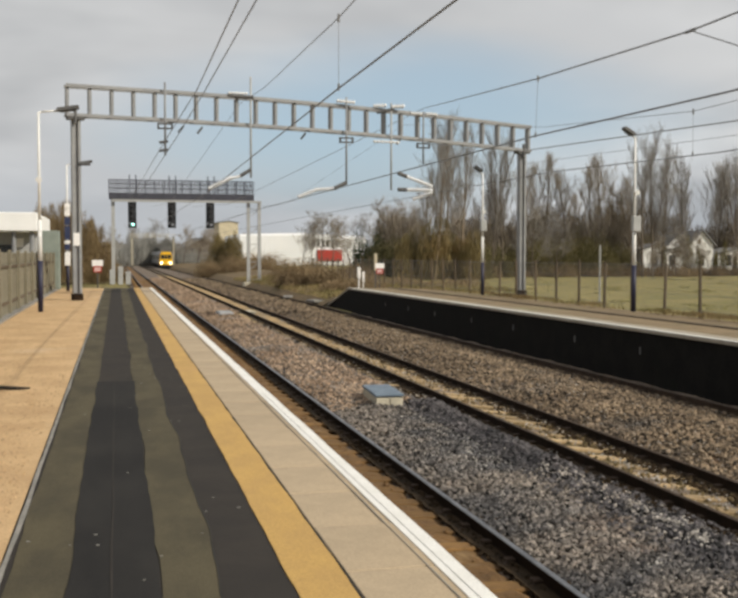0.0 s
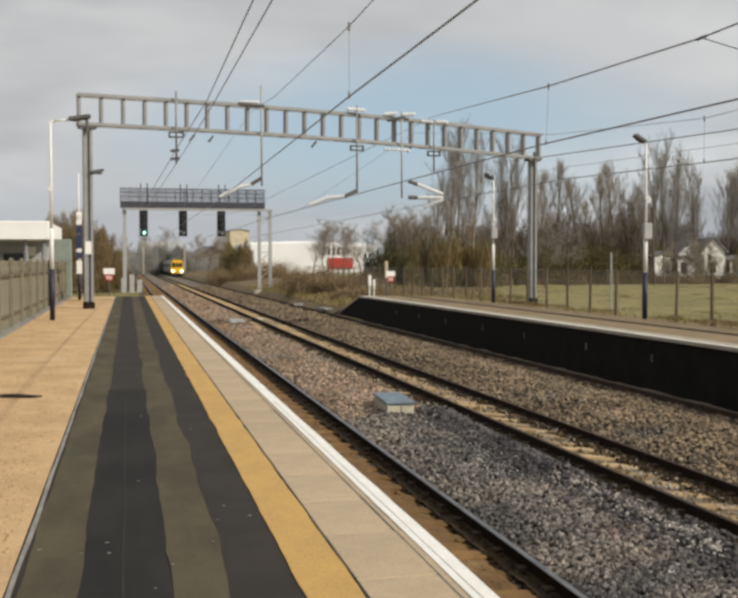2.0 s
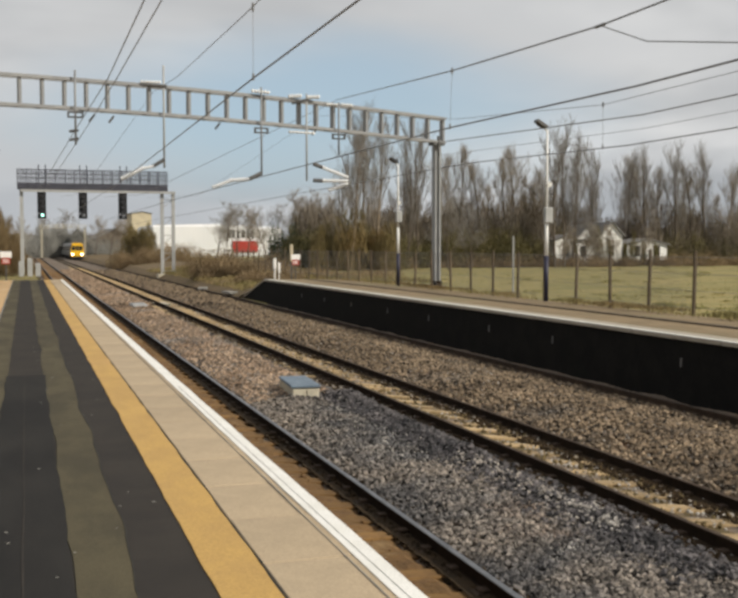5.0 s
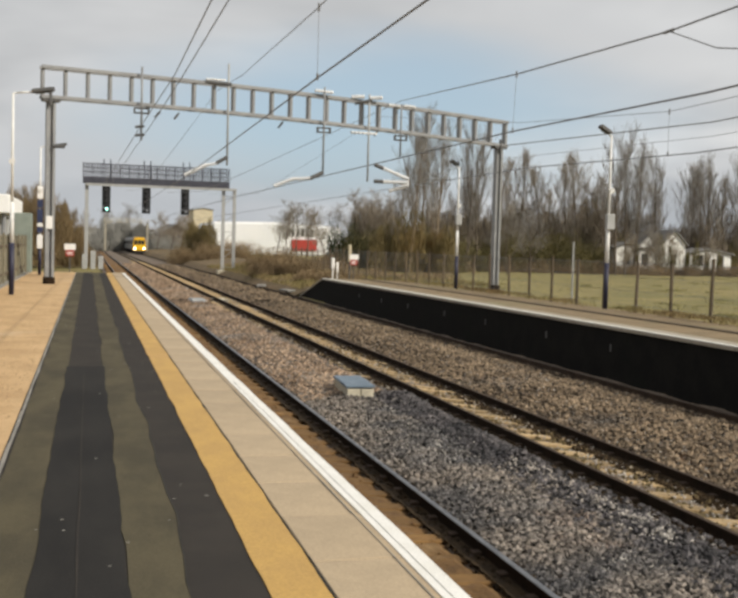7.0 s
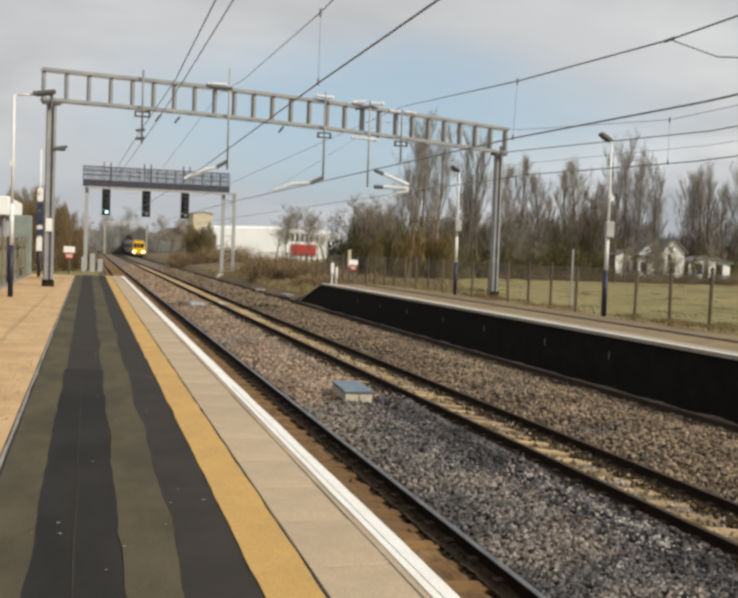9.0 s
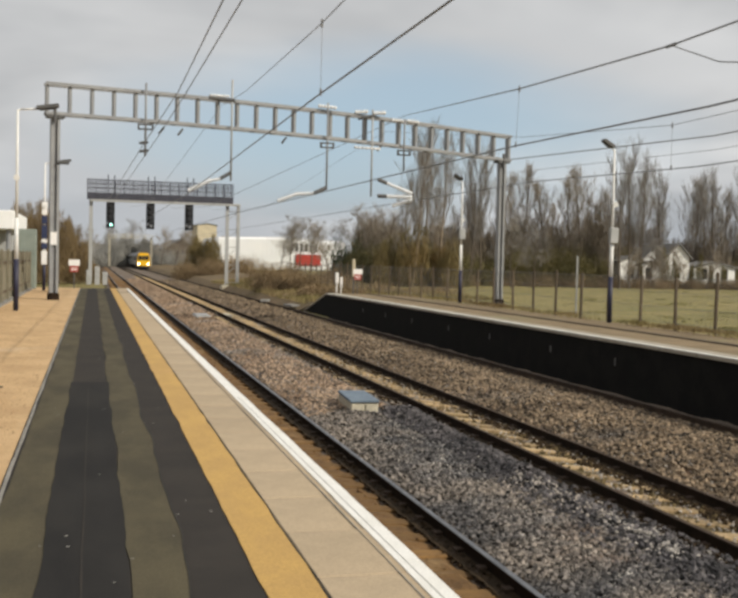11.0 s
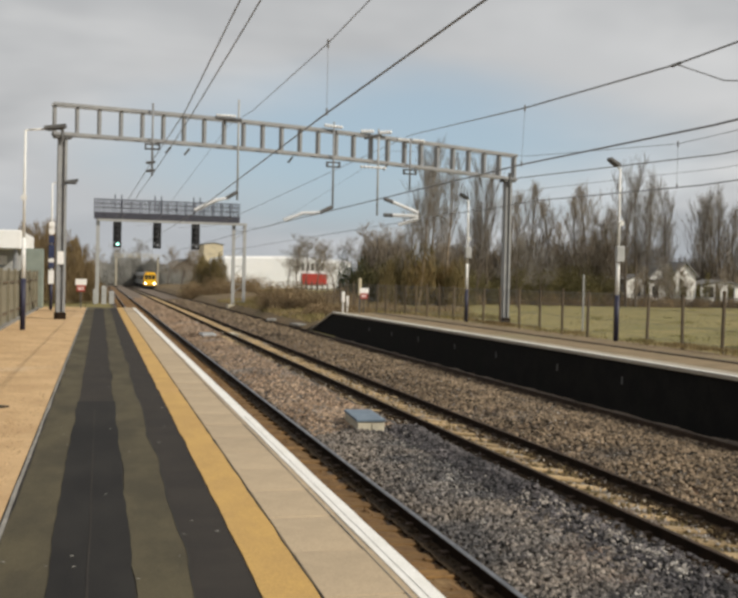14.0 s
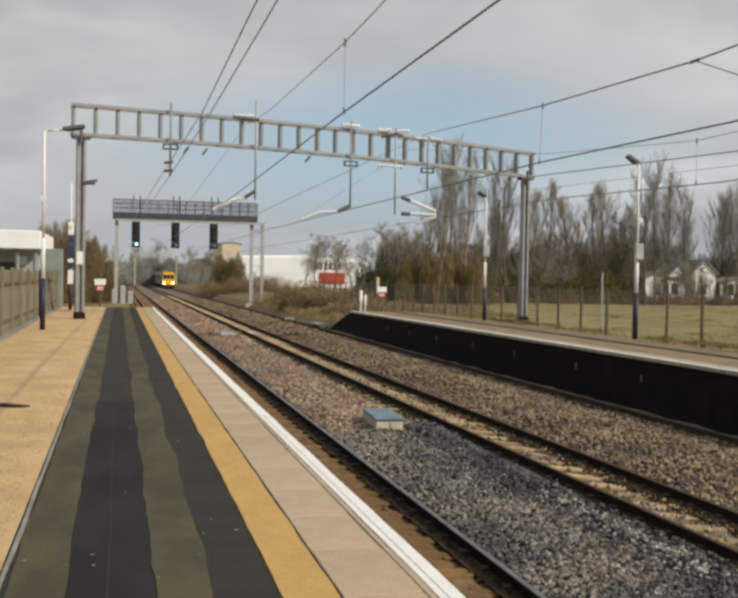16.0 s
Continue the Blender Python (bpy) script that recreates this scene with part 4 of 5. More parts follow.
def stop_sign(at, h, label):
    root = thing("warning_sign", at, label, "sign", "platform end signs")
    bm = BM()
    tube(bm, (0, 0, 0), (0, 0, h), 0.028, n=8)
    part("post", bm, GALV_DARK, root)
    bm = BM()
    box(bm, -0.26, 0.26, -0.05, -0.03, h - 0.27, h + 0.02)
    soften(bm, 0.008)
    part("upper_plate", bm, SIGN_WHITE, root, "white plate")
    bm = BM()
    box(bm, -0.20, 0.20, -0.05, -0.03, h - 0.58, h - 0.275)
    soften(bm, 0.008)
    lower = part("lower_plate", bm, RED, root, "red plate")
    for z in (h - 0.38, h - 0.47):
        bm = BM()
        box(bm, -0.14, 0.14, -0.058, -0.051, z - 0.02, z + 0.02)
        part("text_bar", bm, SIGN_WHITE, lower)
    return root


stop_sign((-0.88, 52.4, 0), 1.36, "white and red warning sign at the platform end")
stop_sign((14.35, 57.0, -0.7), 1.85, "white and red warning sign beyond the far platform")
for x, y, h, w in ((13.3, 57.6, 1.75, 0.085), (13.62, 57.9, 1.5, 0.07)):
    o = thing("white_post", (x, y, -0.9), "short white post beside the platform ramp", "post", "white posts")
    bm = BM()
    tube(bm, (0, 0, 0), (0, 0, h), w * 0.55, n=8)
    part("shaft", bm, LAMP_WHITE, o)
    bm = BM()
    box(bm, -w, w, -w, w, h - 0.5, h + 0.1)
    soften(bm, 0.02)
    part("head", bm, SIGN_WHITE, o)
o = thing("lineside_box", (14.26, 57.6, -0.7), "cream signal box on a post near the far ramp", "lineside box")
bm = BM()
tube(bm, (0, 0, 0), (0, 0, 1.9), 0.04, n=8)
part("post", bm, GALV_DARK, o)
bm = BM()
box(bm, -0.085, 0.085, -0.08, 0.08, 1.45, 2.42)
soften(bm, 0.03)
part("case", bm, CREAM_WALL, o)

# ---- beyond the left fence ----
cab = thing("equipment_cabinet", (-3.0, 51.0, 0.0), "tall pale green cabinet beside the fence", "cabinet")
bm = BM()
box(bm, -0.35, 0.45, -0.4, 0.4, 0, 2.75)
soften(bm, 0.03)
part("body", bm, PALE_GREEN, cab)
bm = BM()
box(bm, -0.29, 0.39, -0.425, -0.402, 0.1, 2.6)
soften(bm, 0.008)
part("door", bm, PALE_GREEN, cab)

shelter = thing("flat_roofed_building", (-10, 64, -0.85), "low building with a white fascia beyond the fence", "building")
bm = BM()
box(bm, -12, 5.55, 0, 12, 3.85, 4.95)
soften(bm, 0.05)
part("roof_fascia", bm, RENDER_WHITE, shelter, "broad white roof fascia")
bm = BM()
box(bm, -12, 5.2, 3.5, 12, 0, 3.85)
part("wall", bm, GREY_BOX, shelter, "pale shaded wall")
for x in (-2.9, -1.6, 0.1, 1.0, 2.4, 4.2, 5.2):
    bm = BM()
    tube(bm, (x, 0.5, 0), (x, 0.5, 3.87), 0.13, n=10)
    part("column", bm, GALV, shelter)
for x in (-2.5, -0.8, 0.9, 2.6):
    bm = BM()
    box(bm, x, x + 1.4, 3.44, 3.51, 1.0, 3.1)
    w = part("window", bm, GALV_DARK, shelter)
    bm = BM()
    box(bm, x + 0.06, x + 1.34, 3.425, 3.438, 1.06, 3.04)
    part("pane", bm, GLASS_DARK, w)


# white panel added on the wall in place of a bright window reflection
bm = BM()
box(bm, 3.9, 4.5, 3.39, 3.43, 2.95, 3.5)
soften(bm, 0.01)
part("reflection_panel", bm, SIGN_WHITE, shelter, "small white panel standing in for a bright window reflection")


def car(at, turn, paint, label):
    root = thing("car", at, label, "car", "parked cars", turn=turn)
    bm = BM()
    prof = [(-2.1, 0.35), (2.1, 0.35), (2.15, 0.75), (1.2, 0.95), (0.55, 1.45), (-1.3, 1.48), (-2.0, 1.0), (-2.15, 0.8)]
    extrude_profile(bm, prof, -0.85, 0.85)
    soften(bm, 0.08, 2)
    part("body", bm, paint, root)
    for s in (-1, 1):
        bm = BM()
        extrude_profile(bm, [(1.02, 0.98), (0.5, 1.38), (-1.2, 1.40), (-1.75, 1.0)], s * 0.858, s * 0.866)
        part("side_window", bm, GLASS_DARK, root)
        for x in (-1.35, 1.3):
            bm = BM()
            tube(bm, (x, s * 0.66, 0.33), (x, s * 0.88, 0.33), 0.33, n=16)
            wheel = part("wheel", bm, TYRE, root)
            bm = BM()
            tube(bm, (x, s * 0.875, 0.33), (x, s * 0.89, 0.33), 0.2, n=12)
            part("rim", bm, GALV, wheel)
    bm = BM()
    vs = [bm.verts.new(v) for v in ((1.22, -0.72, 0.975), (1.22, 0.72, 0.975), (0.63, 0.66, 1.43), (0.63, -0.66, 1.43))]
    bm.faces.new(vs)
    r = bmesh.ops.extrude_face_region(bm, geom=bm.faces[:])
    bmesh.ops.translate(bm, verts=[v for v in r["geom"] if isinstance(v, bmesh.types.BMVert)], vec=(0.02, 0, 0.015))
    part("windscreen", bm, GLASS_DARK, root)
    return root


yard = thing("car_park", (-14, 50, -1.5), "grey car park surface beyond the fence", "car park", kind="structure")
bm = BM()
box(bm, -30, 5.0, 3.2, 80, 0.0, 0.82)
part("surface", bm, ASPHALT_MID, yard)
car((-8.0, 60.5, -0.68), 60, CAR_SILVER, "silver car parked behind the boarded fence")
car((-6.0, 62.0, -0.68), 75, CAR_SILVER, "silver car parked behind the boarded fence")

# ---- train ----
TY = 232
train = thing("passenger_train", (10.52, TY, -1.25), "grey multiple-unit train with a yellow front on the far track", "train")
for k in range(4):
    bm = BM()
    y0 = k * 20.3 + (0.35 if k == 0 else 0)
    extrude_profile(bm, [(-1.38, 0.95), (1.38, 0.95), (1.42, 1.9), (1.32, 3.3), (0.95, 3.7), (-0.95, 3.7), (-1.32, 3.3), (-1.42, 1.9)], y0, k * 20.3 + 19.9)
    soften(bm, 0.05)
    body = part("carriage", bm, TRAIN_GREY, train)
    bm = BM()
    extrude_profile(bm, [(-0.98, 3.69), (0.98, 3.69), (0.6, 3.82), (-0.6, 3.82)], y0 + 0.1, k * 20.3 + 19.8)
    part("roof", bm, TRAIN_ROOF, body)
    for s in (-1, 1):
        for j in range(8):
            bm = BM()
            box(bm, s * 1.405 - 0.02, s * 1.405 + 0.02, y0 + 1.6 + j * 2.2, y0 + 3.2 + j * 2.2, 2.05, 2.9)
            part("window", bm, GLASS_DARK, body)
    for yb in (3, 17):
        bm = BM()
        box(bm, -1.1, 1.1, k * 20.3 + yb - 1.4, k * 20.3 + yb + 1.4, 0.25, 0.96)
        soften(bm, 0.08)
        part("bogie", bm, DARK, train, "dark bogie")
        for w in (-0.95, 0.95):
            bm = BM()
            tube(bm, (-0.80, k * 20.3 + yb + w, 0.42), (0.80, k * 20.3 + yb + w, 0.42), 0.42, n=14)
            part("wheelset", bm, RUST, train)
bm = BM()
extrude_profile(bm, [(-1.36, 0.75), (1.36, 0.75), (1.36, 2.0), (1.22, 3.3), (0.9, 3.66), (-0.9, 3.66), (-1.22, 3.3), (-1.36, 2.0)], 0.0, 0.36)
soften(bm, 0.12, 2)
nose = part("cab_front", bm, TRAIN_YELLOW, train, "bright yellow cab front")
for x0, x1 in ((-1.1, -0.38), (-0.3, 0.3), (0.38, 1.1)):
    bm = BM()
    box(bm, x0, x1, -0.02, 0.01, 2.1, 3.05)
    soften(bm, 0.008)
    part("cab_window", bm, GLASS_DARK, nose)
for x in (-0.95, 0.95):
    bm = BM()
    tube(bm, (x, -0.06, 1.25), (x, 0.02, 1.25), 0.2, n=12)
    part("headlight", bm, HEADLIGHT, nose, "lit headlight")
bm = BM()
box(bm, -1.2, 1.2, 0.05, 0.5, 0.25, 0.76)
soften(bm, 0.06)
part("coupler_skirt", bm, DARK, train)


# ---- buildings in the distance ----
def house(at, turn, w, d, h, rise, wall, label, windows=3):
    root = thing("house", at, label, "house", "distant houses", turn=turn)
    bm = BM()
    extrude_profile(bm, [(-w / 2, 0), (w / 2, 0), (w / 2, h), (0, h + rise), (-w / 2, h)], -d / 2, d / 2)
    part("wall", bm, wall, root)
    for s in (-1, 1):
        bm = BM()
        ang = math.atan2(rise, w / 2)
        ln = math.hypot(rise, w / 2) + 0.35
        box(bm, 0, ln, -d / 2 - 0.3, d / 2 + 0.3, 0.0, 0.14, Euler((0, ang, 0)).to_matrix() if s > 0 else Euler((0, 0, math.pi)).to_matrix() @ Euler((0, ang, 0)).to_matrix(), (0, 0, h + rise + 0.02))
        part("roof", bm, ROOF_GREY, root)
    for i in range(windows):
        for z in (0.9, 3.2):
            if z + 1.2 > h:
                continue
            x = -w / 2 + w * (i + 0.5) / windows
            bm = BM()
            hw = 0.5 if w > 6 else 0.34
            box(bm, x - hw, x + hw, -d / 2 - 0.05, -d / 2 + 0.02, z, z + 1.2)
            f = part("window", bm, GALV_DARK, root)
            bm = BM()
            box(bm, x - hw + 0.07, x + hw - 0.07, -d / 2 - 0.065, -d / 2 - 0.055, z + 0.07, z + 1.13)
            part("pane", bm, GLASS_DARK, f)
    if w > 6:
        bm = BM()
        box(bm, w * 0.15, w * 0.15 + 0.6, -0.4, 0.4, h + rise * 0.4, h + rise + 1.0)
        part("chimney", bm, BRICK_BROWN, root)
    return root


house((57.3, 106.5, -0.4), -4, 2.6, 5, 2.7, 0.5, RENDER_WHITE, "low white rendered house behind bare trees", 1)
house((63.0, 106, -0.4), -4, 2.7, 4, 3.3, 1.4, RENDER_WHITE, "white gabled house behind bare trees", 1)
house((61.3, 108, -0.4), -4, 3.4, 4, 2.7, 1.7, RENDER_WHITE, "white house with a grey roof behind dark bushes", 1)
house((59.4, 106, -0.4), -4, 2.6, 4, 2.3, 0.4, RENDER_WHITE, "low white rendered house behind bare trees", 1)
house((68.0, 106.5, -0.4), -4, 5.0, 4, 2.2, 0.6, RENDER_WHITE, "low white rendered house behind bare trees", 2)
house((56.95, 109, -0.4), -4, 0.9, 3, 4.6, 1.5, RENDER_WHITE, "narrow white gable rising behind the low house", 0)
house((34, 300, -0.5), 0, 9, 10, 5, 2.5, RENDER_WHITE, "white house far along the line")
house((25, 330, -0.5), 15, 12, 10, 4.5, 3, BRICK_BROWN, "brown house far along the line")
house((32.4, 320, -0.5), 5, 5.8, 9, 11.9, 0.5, CREAM_WALL, "cream block far along the line", 2)

shed = thing("warehouse", (24.3, 215, -0.6), "long white metal-clad warehouse with a red base section", "warehouse")
bm = BM()
extrude_profile(bm, [(0, 0), (27, 0), (27, 6.2), (13, 6.9), (0, 6.6)], 0, 30)
soften(bm, 0.35, 3)
part("wall", bm, SHED_WHITE, shed, "white ribbed cladding")
for i in range(27):
    bm = BM()
    box(bm, i + 0.4, i + 0.46, -0.05, 0.03, 0.3, 6.0)
    part("rib", bm, SHED_WHITE, shed)
bm = BM()
box(bm, 16.4, 21.7, -0.4, -0.08, 1.1, 3.4)
soften(bm, 0.05)
part("red_panel", bm, RED, shed, "red lower wall panel")
for i in range(6):
    bm = BM()
    box(bm, 15.4 + i * 1.0, 15.9 + i * 1.0, -0.12, -0.06, 4.0, 5.6)
    part("window", bm, GALV_DARK, shed)
bridge = thing("road_bridge", (0, 520, -1.4), "grey bridge across the line far off", "bridge")
for x0, x1 in ((-30, -3.2), (14.5, 60)):
    bm = BM()
    box(bm, x0, x1, 0, 8, 0, 8.5)
    part("abutment", bm, BRICK_BROWN, bridge)
bm = BM()
box(bm, -30, 60, 0, 8, 6.2, 8.7)
part("deck", bm, ROOF_GREY, bridge)


# ---- trees ----
class Twigs:
    """Branch tubes and flat twig slivers gathered as raw lists."""

    def __init__(self):
        self.v, self.f = [], []

    def limb(self, p, q, r0, r1, n=5):
        d = (q - p).normalized()
        u = d.orthogonal().normalized()
        w = d.cross(u)
        k = len(self.v)
        for c, r in ((p, r0), (q, r1)):
            for i in range(n):
                a = 2 * math.pi * i / n
                self.v.append(tuple(c + r * (math.cos(a) * u + math.sin(a) * w)))
        for i in range(n):
            j = (i + 1) % n
            self.f.append((k + i, k + j, k + n + j, k + n + i))

    def sliver(self, p, q, w):
        d = q - p
        u = d.orthogonal().normalized() * w
        u.rotate(Matrix.Rotation(random.uniform(0, 6.28), 3, d))
        k = len(self.v)
        self.v += [tuple(p - u), tuple(p + u), tuple(q)]
        self.f.append((k, k + 1, k + 2))


def grow(tw, fine, r, p, d, length, radius, level, spread, up):
    steps = 3 if level < 2 else 2
    pts = [p]
    dd = d.copy()
    for i in range(steps):
        dd = (dd + V3((r.uniform(-0.12, 0.12), r.uniform(-0.12, 0.12), up * 0.12))).normalized()
        pts.append(pts[-1] + dd * length / steps)
    for i in range(steps):
        a, b = radius * (1 - i / steps * 0.55), radius * (1 - (i + 1) / steps * 0.55)
        tw.limb(pts[i], pts[i + 1], a, b, 6 if level == 0 else 4 if level == 1 else 3)
    if level >= 1:
        for i in range((0, 16, 11, 9)[level]):
            s = r.uniform(0.15, 1.0)
            k = min(int(s * steps), steps - 1)
            a = pts[k].lerp(pts[k + 1], s * steps - k)
            t = (dd * 0.8 + V3((r.uniform(-0.6, 0.6), r.uniform(-0.6, 0.6), r.uniform(0.0, 0.7) + up * 0.35))).normalized()
            fine.sliver(a, a + t * r.uniform(0.45, 1.35) * (1.0 if level < 3 else 0.75), 0.0075)
    if level >= 3:
        return
    count = (18, 5, 4)[level]
    for i in range(count):
        s = (0.14 + 0.86 * (i + r.random()) / count) if level == 0 else r.uniform(0.25, 1)
        k = min(int(s * steps), steps - 1)
        a = pts[k].lerp(pts[k + 1], s * steps - k)
        ang = r.uniform(0, 6.28)
        side = V3((math.cos(ang), math.sin(ang), 0))
        t = (dd * (1 - spread) + side * spread + V3((0, 0, up * 0.4))).normalized()
        ln = length * (0.42 if level == 0 else 0.55) * r.uniform(0.7, 1.15) * ((1.25 - 0.7 * s) if level == 0 else 1)
        grow(tw, fine, r, a, t, ln, radius * (0.24 if level == 0 else 0.40) * (1.15 - 0.5 * s), level + 1, spread * 1.05, up)


def make_tree(seed, height, spread, up, bark, twig, label):
    r = random.Random(seed)
    random.seed(seed)
    tw, fine = Twigs(), Twigs()
    root = thing("bare_tree", (0, 0, 0), label, "tree", "bare trees")
    grow(tw, fine, r, V3((0, 0, -0.3)), V3((r.uniform(-0.05, 0.05), r.uniform(-0.05, 0.05), 1)), height, height * 0.012, 0, spread, up)
    raw("trunk", tw.v, tw.f, bark, "", "", "", root)
    raw("crown", fine.v, fine.f, twig, "fine bare twigs", "", "", root)
    return root


POPLAR = "tall upright bare poplar tree beyond the field"
BIRCH = "tall bare birch with pale trunk behind the far fence"
MAPLE = "spreading bare winter tree beyond the field"
base_trees = [make_tree(11, 11.5, 0.34, 0.9, BARK, TWIG, POPLAR), make_tree(12, 11.0, 0.36, 0.8, BARK, TWIG_WARM, POPLAR), make_tree(13, 9.0, 0.60, 0.5, BARK, TWIG, MAPLE),
              make_tree(14, 11.5, 0.30, 0.8, BARK_PALE, TWIG, BIRCH), make_tree(15, 8.0, 0.62, 0.5, BARK, TWIG_WARM, MAPLE)]


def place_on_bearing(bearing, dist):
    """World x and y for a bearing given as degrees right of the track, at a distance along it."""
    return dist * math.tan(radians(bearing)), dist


used = [0] * len(base_trees)


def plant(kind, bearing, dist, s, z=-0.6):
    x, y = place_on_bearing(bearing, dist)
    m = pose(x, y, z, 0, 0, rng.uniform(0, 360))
    t = base_trees[kind]
    if used[kind] == 0:
        t.matrix_basis = m
        t.scale = (s, s, s)
        o = t
    else:
        o = copy_thing(t, m)
        o.scale = (s, s, s)
    used[kind] += 1
    return o


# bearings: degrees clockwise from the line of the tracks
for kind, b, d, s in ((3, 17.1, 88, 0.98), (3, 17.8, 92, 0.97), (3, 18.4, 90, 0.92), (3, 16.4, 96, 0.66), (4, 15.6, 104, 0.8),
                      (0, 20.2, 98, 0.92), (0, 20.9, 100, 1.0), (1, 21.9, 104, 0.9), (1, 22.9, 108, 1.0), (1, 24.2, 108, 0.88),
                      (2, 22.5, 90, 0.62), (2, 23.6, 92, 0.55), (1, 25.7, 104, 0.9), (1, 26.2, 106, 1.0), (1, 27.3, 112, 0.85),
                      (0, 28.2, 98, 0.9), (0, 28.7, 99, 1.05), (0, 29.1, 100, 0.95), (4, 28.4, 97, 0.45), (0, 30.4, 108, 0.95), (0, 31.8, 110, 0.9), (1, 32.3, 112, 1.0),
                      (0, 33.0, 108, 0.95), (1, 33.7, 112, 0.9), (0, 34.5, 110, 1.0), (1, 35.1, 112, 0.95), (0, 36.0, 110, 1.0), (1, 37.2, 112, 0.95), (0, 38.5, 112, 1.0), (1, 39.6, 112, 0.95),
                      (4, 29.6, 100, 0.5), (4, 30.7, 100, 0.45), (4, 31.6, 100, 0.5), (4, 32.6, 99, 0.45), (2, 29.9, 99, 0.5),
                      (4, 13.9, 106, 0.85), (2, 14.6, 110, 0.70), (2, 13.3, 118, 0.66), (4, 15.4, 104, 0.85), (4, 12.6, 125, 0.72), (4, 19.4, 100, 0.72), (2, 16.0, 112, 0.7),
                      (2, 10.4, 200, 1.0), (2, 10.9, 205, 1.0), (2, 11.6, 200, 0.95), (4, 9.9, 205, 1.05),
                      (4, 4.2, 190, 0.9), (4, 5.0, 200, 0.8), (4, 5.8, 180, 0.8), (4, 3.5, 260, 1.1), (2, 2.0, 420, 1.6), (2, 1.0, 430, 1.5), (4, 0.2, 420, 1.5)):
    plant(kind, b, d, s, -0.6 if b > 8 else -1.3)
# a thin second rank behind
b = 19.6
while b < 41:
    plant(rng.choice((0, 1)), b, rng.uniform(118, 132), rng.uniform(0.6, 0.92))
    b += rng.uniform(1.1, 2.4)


# ---- bushes and hedges ----
def clump(name, blobs, count, size, mat, label, category, seed, upright=False):
    """Many small leaf blades, or long upright twigs, strewn through uneven blobs (x, y, z, rx, ry, rz)."""
    r = random.Random(seed)
    vs, fs = [], []
    for (x, y, z, rx, ry, rz) in blobs:
        for i in range(count):
            a, b = r.uniform(0, 6.28), r.uniform(-0.25, 1)
            k = (r.random() ** 0.4) * (0.75 + 0.35 * noise.noise((x + math.cos(a) * 2, y + math.sin(a) * 2, b * 2 + seed)))
            c = math.sqrt(max(0, 1 - b * b))
            p = V3((x + rx * k * c * math.cos(a), y + ry * k * c * math.sin(a), z + rz * k * b))
            u = V3((r.uniform(-1, 1), r.uniform(-1, 1), r.uniform(-0.4, 1.4))).normalized() * size * r.uniform(0.6, 1.6)
            if upright:
                u = V3((r.gauss(0, 0.22), r.gauss(0, 0.22), 1)) * size * r.uniform(0.5, 1.5)
                h = r.random() ** 0.8 * (0.82 + 0.5 * noise.noise((x * 0.7 + math.cos(a), y * 0.7, seed)))
                k = math.sqrt(r.random()) * (1 - 0.5 * h)
                p = V3((x + rx * k * math.cos(a), y + ry * k * math.sin(a), z + rz * h - u.z * 0.3))
            w = u.orthogonal().normalized() * size * (r.uniform(0.015, 0.045) if upright else r.uniform(0.07, 0.2))
            w.rotate(Matrix.Rotation(r.uniform(0, 6.28), 3, u))
            n = len(vs)
            vs += [tuple(p - w), tuple(p + w), tuple(p + u + w * 0.4), tuple(p + u - w * 0.4)]
            fs.append((n, n + 1, n + 2, n + 3))
    return raw(name, vs, fs, mat, label, category, "stuff")


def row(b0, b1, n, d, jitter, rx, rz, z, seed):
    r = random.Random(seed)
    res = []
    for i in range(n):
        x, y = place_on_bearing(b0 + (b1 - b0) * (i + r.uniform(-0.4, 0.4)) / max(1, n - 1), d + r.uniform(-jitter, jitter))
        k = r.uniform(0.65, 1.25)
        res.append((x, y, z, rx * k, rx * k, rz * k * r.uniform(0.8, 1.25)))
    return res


clump("hedge", row(19, 41, 60, 101, 3, 1.9, 1.6, -0.6, 1), 1100, 0.17, DRY, "brown leafless hedge along the far side of the field", "hedge", 1)
clump("scrub", row(18.8, 27.5, 26, 104, 4, 2.3, 4.6, -0.6, 2), 3600, 0.17, SCRUB, "olive-green scrub under the bare trees", "scrub", 2)
clump("scrub", row(27, 41, 28, 112, 4, 2.4, 5.0, -0.6, 20), 2400, 0.2, SCRUB, "olive-green scrub behind the white houses", "scrub", 20)
clump("brushwood", row(18.6, 41, 64, 114, 5, 2.5, 6.2, -0.6, 21), 1500, 0.8, BRUSH, "grey-brown mass of bare brushwood", "brushwood", 21, True)
clump("brushwood", row(14.3, 20, 22, 106, 5, 2.2, 5.4, -0.6, 22), 1000, 0.75, BRUSH, "grey-brown mass of bare brushwood", "brushwood", 22, True)
clump("scrub", row(13.6, 20, 24, 96, 5, 1.8, 4.5, -0.6, 3), 3200, 0.16, SCRUB, "olive-brown scrub below the birches", "scrub", 3)
clump("scrub", row(15.4, 19.4, 13, 89, 2, 1.3, 4.3, -0.6, 41), 750, 0.6, GOLDEN, "olive scrub round the feet of the birches", "scrub", 41, True)
clump("evergreen_bush", row(12.9, 14.5, 8, 98, 3, 0.7, 4.8, -0.6, 4), 2200, 0.17, EVERGREEN, "dark evergreen bushes beside the birches", "bush", 4)
